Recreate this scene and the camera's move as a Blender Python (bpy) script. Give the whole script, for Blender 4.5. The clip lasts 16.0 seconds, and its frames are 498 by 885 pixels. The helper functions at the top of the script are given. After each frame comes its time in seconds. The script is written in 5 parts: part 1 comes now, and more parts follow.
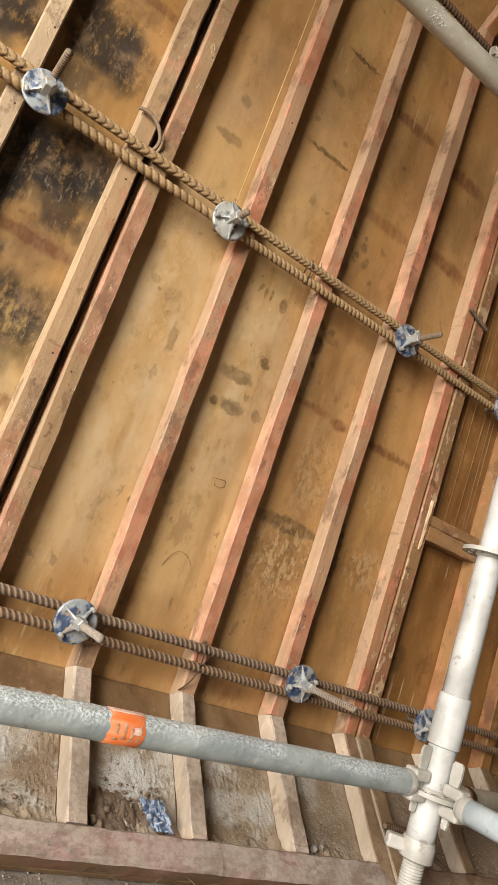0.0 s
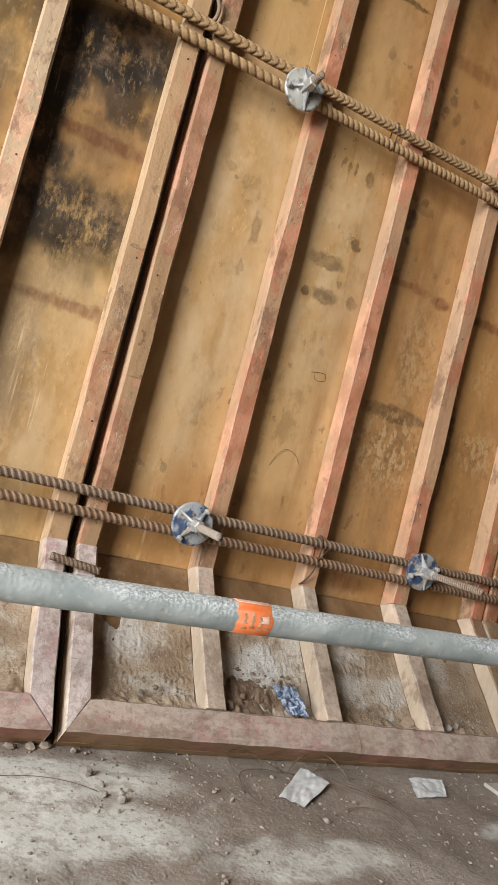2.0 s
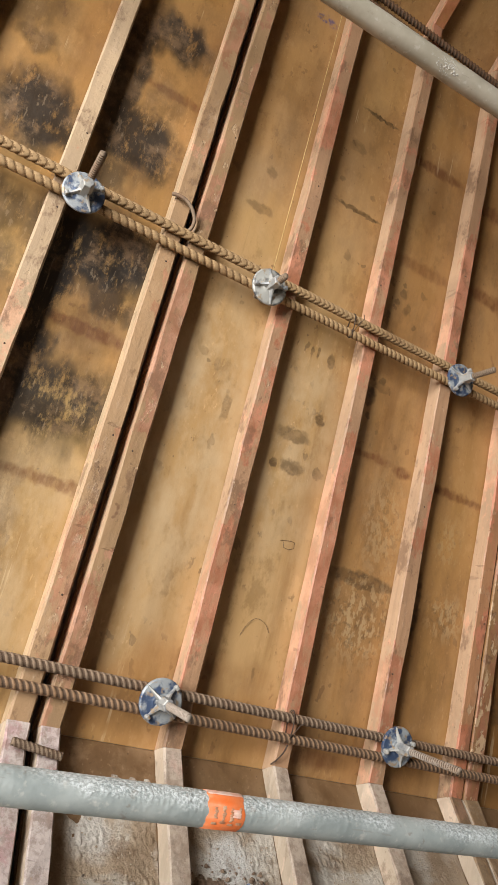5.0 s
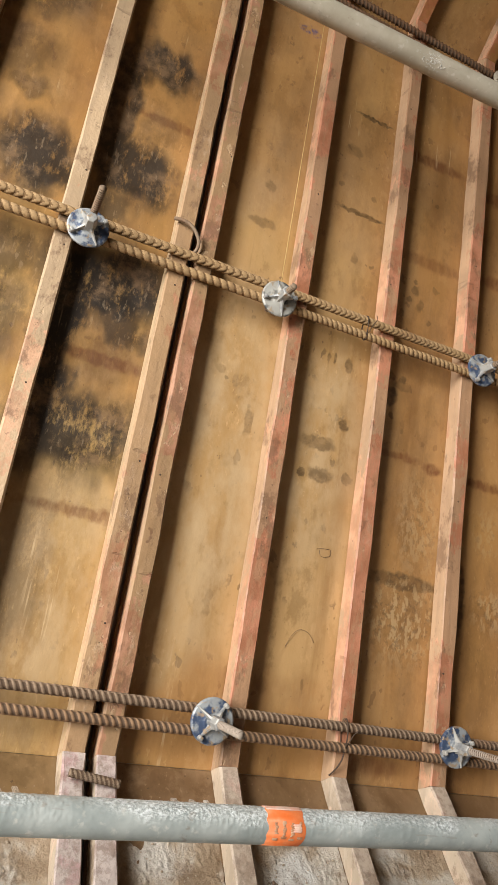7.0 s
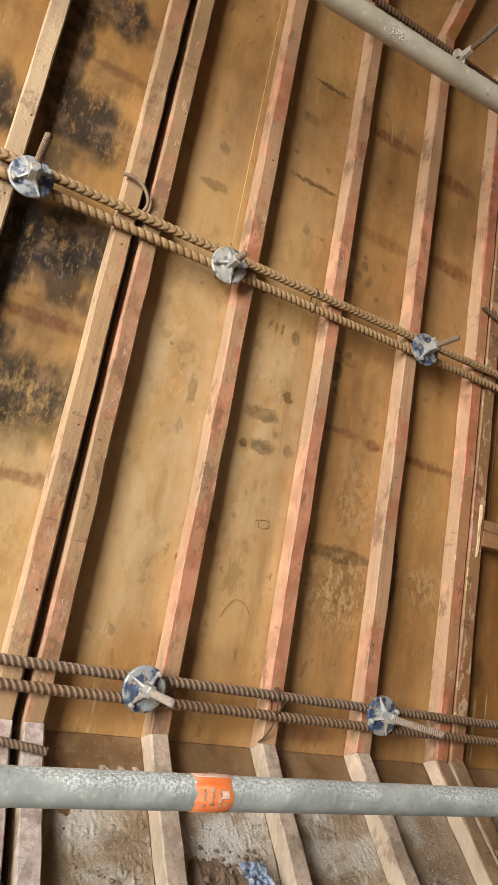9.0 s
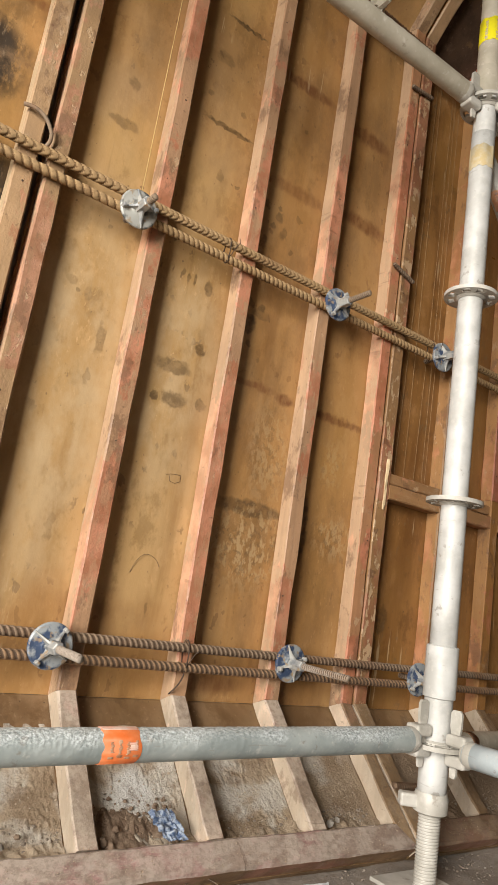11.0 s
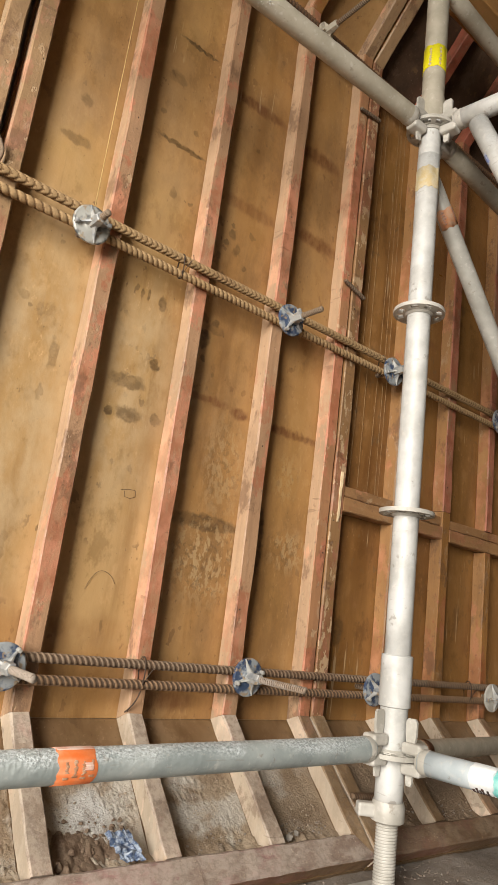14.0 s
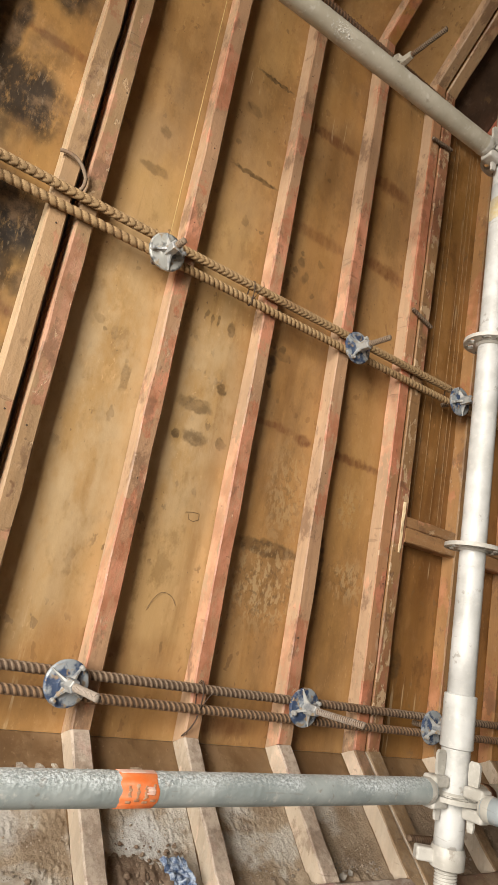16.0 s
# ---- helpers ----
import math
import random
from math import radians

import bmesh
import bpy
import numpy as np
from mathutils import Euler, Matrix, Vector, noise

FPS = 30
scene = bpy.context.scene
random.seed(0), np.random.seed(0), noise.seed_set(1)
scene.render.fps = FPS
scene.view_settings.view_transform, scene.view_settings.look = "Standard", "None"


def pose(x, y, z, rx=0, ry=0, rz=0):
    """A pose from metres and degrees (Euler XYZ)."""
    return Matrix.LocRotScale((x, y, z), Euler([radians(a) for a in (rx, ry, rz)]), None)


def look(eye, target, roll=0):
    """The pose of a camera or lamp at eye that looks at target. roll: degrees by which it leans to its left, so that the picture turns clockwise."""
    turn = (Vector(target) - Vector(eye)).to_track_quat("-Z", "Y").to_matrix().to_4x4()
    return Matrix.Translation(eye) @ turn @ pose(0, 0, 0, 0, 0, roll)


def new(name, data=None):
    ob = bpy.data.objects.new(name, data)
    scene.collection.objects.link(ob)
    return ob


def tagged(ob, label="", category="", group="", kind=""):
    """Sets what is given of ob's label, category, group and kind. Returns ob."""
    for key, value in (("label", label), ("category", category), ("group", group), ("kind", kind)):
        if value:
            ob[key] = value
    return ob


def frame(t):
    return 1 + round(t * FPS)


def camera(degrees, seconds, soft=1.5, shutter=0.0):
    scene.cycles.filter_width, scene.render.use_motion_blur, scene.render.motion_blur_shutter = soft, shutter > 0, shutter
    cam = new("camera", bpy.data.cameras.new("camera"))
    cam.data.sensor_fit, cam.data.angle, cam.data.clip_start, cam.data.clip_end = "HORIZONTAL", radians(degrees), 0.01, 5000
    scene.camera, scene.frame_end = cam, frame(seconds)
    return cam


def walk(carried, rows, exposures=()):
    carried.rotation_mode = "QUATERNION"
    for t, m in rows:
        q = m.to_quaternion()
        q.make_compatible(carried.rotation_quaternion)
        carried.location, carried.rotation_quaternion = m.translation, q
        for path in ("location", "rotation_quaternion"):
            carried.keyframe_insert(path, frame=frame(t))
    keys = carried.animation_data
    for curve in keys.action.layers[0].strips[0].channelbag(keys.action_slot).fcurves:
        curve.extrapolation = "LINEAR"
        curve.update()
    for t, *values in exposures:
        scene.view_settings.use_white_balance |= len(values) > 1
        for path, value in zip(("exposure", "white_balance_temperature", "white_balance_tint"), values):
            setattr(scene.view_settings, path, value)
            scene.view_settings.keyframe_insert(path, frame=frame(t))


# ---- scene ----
cam = camera(40.3, 16.0, soft=1.0)
PATH = [
    (0, (-0.569, -1.311, 0.035), (0.404, 0.382, 0.466), 19.4),
    (0.5, (-0.56, -1.308, 0.032), (0.312, 0.457, 0.385), 17.1),
    (1, (-0.568, -1.303, 0.035), (0.176, 0.519, 0.389), 13.2),
    (1.5, (-0.565, -1.305, 0.022), (0.201, 0.512, 0.361), 12.5),
    (2, (-0.548, -1.269, -0.002), (0.274, 0.551, 0.111), 14.4),
    (2.5, (-0.553, -1.274, 0.005), (0.251, 0.551, 0.158), 14.0),
    (3, (-0.554, -1.284, 0.012), (0.255, 0.533, 0.226), 14.0),
    (3.5, (-0.558, -1.285, 0.015), (0.263, 0.52, 0.276), 14.3),
    (4, (-0.566, -1.285, 0.028), (0.235, 0.516, 0.366), 14.2),
    (4.5, (-0.574, -1.299, 0.039), (0.217, 0.476, 0.512), 14.6),
    (5, (-0.582, -1.304, 0.039), (0.196, 0.456, 0.583), 14.4),
    (5.2, (-0.578, -1.312, 0.038), (0.181, 0.451, 0.598), 14.2),
    (7.3, (-0.574, -1.315, 0.044), (0.129, 0.472, 0.602), 8.7),
    (7.5, (-0.584, -1.315, 0.054), (0.152, 0.463, 0.6), 8.9),
    (8, (-0.578, -1.308, 0.047), (0.199, 0.452, 0.592), 9.4),
    (8.5, (-0.58, -1.304, 0.044), (0.229, 0.442, 0.591), 10.1),
    (9, (-0.57, -1.298, 0.043), (0.293, 0.433, 0.551), 10.3),
    (9.5, (-0.566, -1.294, 0.039), (0.356, 0.412, 0.528), 10.8),
    (10, (-0.559, -1.284, 0.037), (0.46, 0.382, 0.472), 10.5),
    (10.2, (-0.556, -1.282, 0.037), (0.492, 0.378, 0.473), 10.4),
    (12.3, (-0.55, -1.288, 0.041), (0.612, 0.276, 0.48), 7.0),
    (12.5, (-0.551, -1.288, 0.041), (0.618, 0.271, 0.492), 7.4),
    (13, (-0.555, -1.29, 0.038), (0.626, 0.254, 0.509), 7.5),
    (13.5, (-0.555, -1.292, 0.036), (0.634, 0.239, 0.527), 7.4),
    (14, (-0.554, -1.292, 0.036), (0.638, 0.237, 0.525), 7.4),
    (14.5, (-0.557, -1.293, 0.039), (0.644, 0.228, 0.533), 7.4),
    (15, (-0.563, -1.292, 0.037), (0.59, 0.262, 0.543), 8.2),
    (15.5, (-0.571, -1.289, 0.036), (0.544, 0.288, 0.554), 9.0),
    (16, (-0.583, -1.276, 0.042), (0.476, 0.338, 0.568), 10.5),
]
# the picture drifts cooler and a touch darker while the camera dips to the ground
TONE = [(0, 0.0, 6850, 10), (1, -0.04, 6550, 10), (2, -0.10, 6350, 10), (3.5, -0.12, 6350, 10), (5, -0.06, 6480, 10), (7.5, -0.03, 6750, 10), (10, -0.02, 6820, 10), (12.5, -0.03, 6880, 10), (16, -0.03, 6900, 10)]
walk(cam, [(t, look(eye, target, roll)) for t, eye, target, roll in PATH], TONE)

# ---- world and light ----
sky = bpy.data.worlds.new("sky")
scene.world = sky
sky.use_nodes = True
sky_tex = sky.node_tree.nodes.new("ShaderNodeTexSky")
sky_tex.sky_type, sky_tex.sun_disc = "NISHITA", False
sky_tex.sun_elevation, sky_tex.sun_rotation = radians(48), radians(250)
sky.node_tree.links.new(sky_tex.outputs[0], sky.node_tree.nodes["Background"].inputs[0])
sky.node_tree.nodes["Background"].inputs[1].default_value = 0.02

sun = new("sun", bpy.data.lights.new("sun", "SUN"))
sun.data.energy, sun.data.angle, sun.data.color = 0.6, radians(12), (1.0, 0.95, 0.88)
sun.matrix_world = look((-6, -2.5, 7), (0, 0, 0))

# skylight that enters by the open end of the tunnel
daylight = new("daylight", bpy.data.lights.new("daylight", "AREA"))
daylight.data.shape, daylight.data.size, daylight.data.size_y = "RECTANGLE", 1.75, 2.75
daylight.data.energy, daylight.data.color = 564, (1.0, 0.975, 0.94)
daylight.matrix_world = look((-4.1, -2.95, 1.25), (0.2, 0, 0.5))


# ---- material tools ----
class Nodes:
    """Short names for the nodes of one material."""

    def __init__(self, name, rough=0.7, metal=0.0):
        self.mat = bpy.data.materials.new(name)
        self.mat.use_nodes = True
        self.tree = self.mat.node_tree
        self.bsdf = self.tree.nodes["Principled BSDF"]
        self.bsdf.inputs["Roughness"].default_value = rough
        self.bsdf.inputs["Metallic"].default_value = metal
        self.geo = self.tree.nodes.new("ShaderNodeNewGeometry")
        self.pos = self.geo.outputs["Position"]
        self.rand = self.tree.nodes.new("ShaderNodeObjectInfo").outputs["Random"]

    def put(self, socket, value):
        if isinstance(value, bpy.types.NodeSocket):
            self.tree.links.new(value, socket)
        elif isinstance(value, tuple) and len(value) == 3 and socket.type == "RGBA":
            socket.default_value = (*value, 1)
        else:
            socket.default_value = value

    def math(self, op, a, b=0.0, c=0.0):
        n = self.tree.nodes.new("ShaderNodeMath")
        n.operation = op
        for s, v in zip(n.inputs, (a, b, c)):
            self.put(s, v)
        return n.outputs[0]

    def vec(self, op, a, b=(0, 0, 0)):
        n = self.tree.nodes.new("ShaderNodeVectorMath")
        n.operation = op
        self.put(n.inputs[0], a), self.put(n.inputs[1], b)
        return n.outputs["Value" if op in ("LENGTH", "DISTANCE", "DOT_PRODUCT") else "Vector"]

    def shift(self, amount=37.0, at=None):
        """Positions moved by a random amount for each object."""
        c = self.tree.nodes.new("ShaderNodeCombineXYZ")
        r = self.math("MULTIPLY", self.rand, amount)
        self.put(c.inputs[0], r), self.put(c.inputs[1], r), self.put(c.inputs[2], r)
        return self.vec("ADD", at or self.pos, c.outputs[0])

    def noise(self, scale, detail=4.0, stretch=(1, 1, 1), at=None, rough=0.55, warp=0.0):
        n = self.tree.nodes.new("ShaderNodeTexNoise")
        self.put(n.inputs["Vector"], self.vec("MULTIPLY", at or self.pos, stretch))
        n.inputs["Scale"].default_value, n.inputs["Detail"].default_value = scale, detail
        n.inputs["Roughness"].default_value, n.inputs["Distortion"].default_value = rough, warp
        return n.outputs[0]

    def step(self, value, low, high):
        n = self.tree.nodes.new("ShaderNodeMapRange")
        n.interpolation_type = "SMOOTHSTEP"
        for s, v in zip(n.inputs, (value, low, high, 0.0, 1.0)):
            self.put(s, v)
        return n.outputs[0]

    def mix(self, factor, a, b):
        n = self.tree.nodes.new("ShaderNodeMix")
        n.data_type = "RGBA"
        self.put(n.inputs["Factor"], factor), self.put(n.inputs[6], a), self.put(n.inputs[7], b)
        return n.outputs[2]

    def blot(self, at, x, z, w, h, k=1.0, soft=0.5, flat=False):
        """k within an oval stain on the wall (flat: on the ground), 0 outside."""
        centre, size = ((x, z, 0), (1 / w, 1 / h, 0)) if flat else ((x, 0, z), (1 / w, 0, 1 / h))
        d = self.vec("LENGTH", self.vec("MULTIPLY", self.vec("SUBTRACT", at, centre), size))
        n = self.tree.nodes.new("ShaderNodeMapRange")
        n.interpolation_type = "SMOOTHSTEP"
        for s, v in zip(n.inputs, (d, 1 - soft, 1 + soft, k, 0.0)):
            self.put(s, v)
        return n.outputs[0]

    def blots(self, at, rows, soft=0.5, flat=False):
        whole = None
        for row in rows:
            b = self.blot(at, *row, soft=soft, flat=flat)
            whole = b if whole is None else self.math("MAXIMUM", whole, b)
        return whole

    def wobble(self, scale, amount, stretch=(1, 1, 1)):
        """Positions with a ragged offset, for the edges of stains."""
        ragged = self.tree.nodes.new("ShaderNodeTexNoise")
        self.put(ragged.inputs["Vector"], self.vec("MULTIPLY", self.pos, stretch))
        ragged.inputs["Scale"].default_value, ragged.inputs["Detail"].default_value = scale, 5
        by = self.vec("MULTIPLY", self.vec("SUBTRACT", ragged.outputs["Color"], (0.5, 0.5, 0.5)), (amount, amount, amount))
        return self.vec("ADD", self.pos, by)

    def bump(self, height, strength=0.3, distance=0.002):
        n = self.tree.nodes.new("ShaderNodeBump")
        n.inputs["Strength"].default_value, n.inputs["Distance"].default_value = strength, distance
        self.put(n.inputs["Height"], height)
        self.put(self.bsdf.inputs["Normal"], n.outputs[0])

    def done(self, colour, rough=None):
        self.put(self.bsdf.inputs["Base Color"], colour)
        if rough is not None:
            self.put(self.bsdf.inputs["Roughness"], rough)
        return self.mat


def plywood(name, pale, deep, stains=(), rust=(), mould=(), flakes=(), rough=0.62, drips=0.0, brown_areas=(), spotty=0.6, paint=(), worn=()):
    """Worn plywood: faint upright grain, blotches, water spots; stains, rust, mould and flakes are (x, z, half width, half height, strength)."""
    n = Nodes(name, rough)
    grain = n.noise(22, 5, (1, 1, 0.05), warp=0.6)
    broad = n.noise(2.6, 6, (1, 1, 0.6), rough=0.62)
    patch = n.noise(10, 9, (1, 1, 0.65), rough=0.70)
    c = n.mix(n.step(broad, 0.36, 0.66), pale, deep)
    c = n.mix(n.math("MULTIPLY", n.step(grain, 0.48, 0.72), 0.16), c, tuple(v * 0.6 for v in deep))
    c = n.mix(n.math("MULTIPLY", n.step(patch, 0.53, 0.62), 0.46), c, tuple(min(0.8, v * 1.22 + 0.03) for v in pale))
    c = n.mix(n.math("MULTIPLY", n.step(patch, 0.47, 0.37), 0.72), c, tuple(v * 0.68 for v in deep))
    scuff = n.step(n.noise(120, 4, (1, 1, 0.4), rough=0.6), 0.63, 0.67)
    c = n.mix(n.math("MULTIPLY", n.math("MULTIPLY", scuff, n.step(broad, 0.42, 0.58)), 0.50), c, tuple(min(0.8, v * 1.4 + 0.05) for v in pale))
    wash = n.step(n.noise(9, 6, (1, 1, 0.14), rough=0.6, warp=0.3), 0.47, 0.66)
    c = n.mix(n.math("MULTIPLY", wash, 0.58), c, tuple(v * k for v, k in zip(deep, (0.62, 0.55, 0.45))))
    olive = n.step(n.noise(1.7, 4, at=n.shift(), rough=0.6), 0.50, 0.64)
    c = n.mix(n.math("MULTIPLY", olive, 0.22), c, (pale[0] * 0.98, pale[1] * 1.08, pale[2] * 0.80))
    runs = n.step(n.noise(60, 2, (1, 1, 0.02)), 0.66, 0.70)
    c = n.mix(n.math("MULTIPLY", runs, 0.16), c, tuple(v * 0.4 for v in deep))
    here = n.step(n.noise(4.2, 3), 0.46, 0.52)
    spots = n.math("MULTIPLY", n.step(n.noise(40, 3, (1, 1, 0.7)), 0.625, 0.66), here)
    c = n.mix(n.math("MULTIPLY", spots, spotty), c, (0.17, 0.10, 0.045))
    specks = n.step(n.noise(110, 3, (1, 1, 0.6)), 0.695, 0.72)
    c = n.mix(n.math("MULTIPLY", specks, 0.70), c, (0.07, 0.04, 0.022))
    if worn:
        rub = n.math("MULTIPLY", n.blots(n.wobble(7, 0.22), worn, 0.55), n.step(n.noise(16, 8, (1, 1, 0.5), rough=0.7), 0.30, 0.62))
        c = n.mix(rub, c, n.mix(n.noise(30, 5, (1, 1, 0.3)), (0.405, 0.283, 0.150), (0.525, 0.383, 0.225)))
    # broad browner areas: right-hand bays, sheet tops and low strips
    if brown_areas:
        c = n.mix(n.blots(n.wobble(6, 0.25), brown_areas, 0.35), c, n.mix(n.step(n.noise(7, 9, (1, 1, 0.5), rough=0.7), 0.38, 0.60), (0.170, 0.073, 0.024), (0.345, 0.168, 0.054)))
    tight = n.wobble(60, 0.026, (1, 1, 0.8))
    if stains:
        ragged = n.math("ADD", 0.6, n.math("MULTIPLY", n.step(n.noise(60, 6, (0.7, 1, 1), rough=0.65), 0.38, 0.62), 0.4))
        c = n.mix(n.math("MULTIPLY", n.blots(tight, stains, 0.24), ragged), c, (0.082, 0.046, 0.019))
    if paint:
        c = n.mix(n.math("MULTIPLY", n.blots(tight, paint, 0.4), n.step(n.noise(80, 4), 0.4, 0.6)), c, (0.03, 0.045, 0.20))
    if rust:
        ragged = n.math("ADD", 0.60, n.math("MULTIPLY", n.step(n.noise(70, 6, (1, 1, 0.35), rough=0.68), 0.40, 0.58), 0.40))
        c = n.mix(n.math("MULTIPLY", n.blots(tight, rust, 0.45), ragged), c, (0.150, 0.056, 0.020))
    if mould:
        loose = n.wobble(18, 0.13, (1, 1, 0.6))
        black = n.blots(loose, mould, 0.45)
        fleck = n.step(n.noise(34, 9, (1, 1, 0.45), rough=0.80), 0.33, 0.50)
        streak = n.step(n.noise(120, 4, (1, 1, 0.25), rough=0.6), 0.62, 0.66)
        black = n.math("MULTIPLY", black, n.math("ADD", n.math("MULTIPLY", fleck, 0.72), 0.28))
        tone = n.mix(n.step(n.noise(14, 7, rough=0.7), 0.46, 0.66), (0.020, 0.015, 0.011), (0.145, 0.092, 0.052))
        tone = n.mix(n.math("MULTIPLY", streak, 0.4), tone, (0.24, 0.18, 0.12))
        c = n.mix(black, c, tone)
    if drips:
        runs = n.step(n.noise(75, 3, (1, 1, 0.05)), 0.65, 0.69)
        where = n.step(n.noise(6, 3), 0.62 - 0.3 * drips, 0.72 - 0.2 * drips)
        c = n.mix(n.math("MULTIPLY", n.math("MULTIPLY", runs, where), 0.5), c, (0.60, 0.45, 0.27))
    if flakes:
        chip = n.step(n.noise(75, 5, (1, 1, 0.5), rough=0.7), 0.50, 0.54)
        on = n.math("MULTIPLY", n.blots(tight, flakes, 0.6), chip)
        c = n.mix(n.math("MULTIPLY", on, 0.7), c, (0.43, 0.30, 0.155))
        under = n.math("MULTIPLY", n.blots(tight, flakes, 0.4), n.step(n.noise(60, 4, rough=0.7), 0.46, 0.40))
        c = n.mix(n.math("MULTIPLY", under, 0.6), c, (0.13, 0.075, 0.035))
    n.bump(n.math("ADD", n.math("MULTIPLY", grain, 0.5), n.math("MULTIPLY", n.noise(70, 6, (1, 1, 0.7), rough=0.6), 1.0)), 0.45, 0.0020)
    return n.done(c, n.step(n.noise(12, 4), -0.4, 1.5))


def mortar_skin(name):
    """Dried cement slurry: beige crust with pale limy patches and muddy brown ones, darkened towards the right."""
    n = Nodes(name, 0.95)
    fine = n.noise(130, 6, rough=0.7)
    c = n.mix(n.step(n.noise(11, 8, rough=0.68), 0.36, 0.64), (0.24, 0.172, 0.110), (0.40, 0.315, 0.225))
    lime = n.step(n.noise(6.5, 6, warp=0.3, rough=0.56), 0.47, 0.58)
    lime = n.math("MULTIPLY", lime, n.blot(n.pos, -0.1, -0.3, 0.75, 2.0, 1.0, 0.3))
    c = n.mix(n.math("MULTIPLY", lime, 0.8), c, n.mix(fine, (0.47, 0.435, 0.38), (0.62, 0.595, 0.54)))
    white = n.blots(n.wobble(22, 0.06), ((0.125, -0.345, 0.045, 0.028, 0.8), (-0.15, -0.325, 0.035, 0.035, 0.55)), 0.6)
    c = n.mix(white, c, (0.62, 0.62, 0.60))
    # brown mud patches; the wide right-hand blot also puts shade into the colour
    mud_shade = n.math("MAXIMUM", n.step(n.noise(7.5, 7, rough=0.7), 0.52, 0.61), n.blot(n.wobble(8, 0.2), 1.55, -0.3, 0.85, 2.0, 0.85, 0.2))
    c = n.mix(n.math("MULTIPLY", mud_shade, 0.72), c, (0.175, 0.112, 0.066))
    crumb = n.noise(70, 7, rough=0.72)
    c = n.mix(n.math("MULTIPLY", n.step(crumb, 0.57, 0.66), 0.35), c, (0.17, 0.115, 0.07))
    n.bump(n.math("ADD", crumb, n.math("MULTIPLY", fine, 0.5)), 0.9, 0.006)
    return n.done(c)


def timber(name, wood, paint, painted=0.5, dust=0.0, powder=(0.46, 0.34, 0.235), knots=0.0, lying=False, chipped=0.0):
    """Sawn batten with worn red paint in ragged patches along it."""
    n = Nodes(name, 0.65)

    def run(k, across=1):
        """Stretch along the timber: upright, or lying along the wall."""
        return (k, across, across) if lying else (across, across, k)

    at = n.shift()
    grain = n.noise(60, 5, run(0.05), at=at, warp=0.4)
    lengthwise = n.noise(5.5, 9, run(0.6, 0.9), at=at, rough=0.70)
    mask = n.step(lengthwise, 0.59 - 0.20 * painted, 0.615 - 0.19 * painted)
    worn = n.step(n.noise(46, 8, run(0.35), at=at, rough=0.72), 0.40, 0.52)
    tone = n.step(n.noise(3.2, 7, at=at, rough=0.65), 0.38, 0.62)
    base = n.mix(tone, tuple(v * 0.80 for v in wood), wood)
    base = n.mix(n.math("MULTIPLY", n.step(grain, 0.4, 0.75), 0.38), base, tuple(v * 0.55 for v in wood))
    red = n.mix(n.step(n.noise(16, 6, at=at), 0.38, 0.62), paint, tuple(min(1, v * 1.35 + 0.03) for v in paint))
    c = n.mix(n.math("MULTIPLY", mask, n.math("ADD", 0.40, n.math("MULTIPLY", worn, 0.5))), base, red)
    smear = n.step(n.noise(26, 9, run(0.5), at=at, rough=0.72), 0.56 - 0.20 * dust, 0.68 - 0.18 * dust)
    c = n.mix(n.math("MULTIPLY", smear, 0.35 + 0.45 * dust), c, powder)
    grime = n.step(n.noise(12, 9, run(0.6), at=at, rough=0.74), 0.54, 0.62)
    c = n.mix(n.math("MULTIPLY", grime, 0.60 - 0.25 * dust), c, (0.14, 0.075, 0.042))
    dots = n.step(n.noise(75, 3, at=at), 0.68, 0.71)
    c = n.mix(n.math("MULTIPLY", dots, 0.40 - 0.2 * dust), c, (0.07, 0.035, 0.025))
    cuts = n.math("MULTIPLY", n.step(n.noise(48, 3, run(1, 0.12), at=at, warp=0.4), 0.66, 0.685), n.step(n.noise(9, 2, at=at), 0.5, 0.56))
    c = n.mix(n.math("MULTIPLY", cuts, 0.28), c, (0.10, 0.05, 0.03))
    chips = n.step(n.noise(38, 5, run(0.6), at=n.shift(61.0), rough=0.66), 0.655 - 0.13 * chipped, 0.675 - 0.13 * chipped)
    c = n.mix(n.math("MULTIPLY", chips, 0.45 + 0.4 * chipped), c, (0.50, 0.35, 0.21))
    if dust > 0.4:
        gritty = n.step(n.noise(85, 7, at=at, rough=0.75), 0.46, 0.60)
        c = n.mix(n.math("MULTIPLY", gritty, 0.38), c, (0.15, 0.105, 0.08))
    if knots:
        c = n.mix(n.math("MULTIPLY", n.step(n.noise(17, 3, at=at), 0.66, 0.69), knots), c, (0.12, 0.05, 0.025))
    relief = n.math("ADD", n.math("MULTIPLY", grain, 0.6), n.math("ADD", n.math("MULTIPLY", smear, 0.35), n.noise(140, 5, at=at)))
    n.bump(n.math("SUBTRACT", relief, n.math("ADD", cuts, chips)), 0.6, 0.0018)
    return n.done(c, n.step(n.noise(30, 3), -0.5, 1.4))


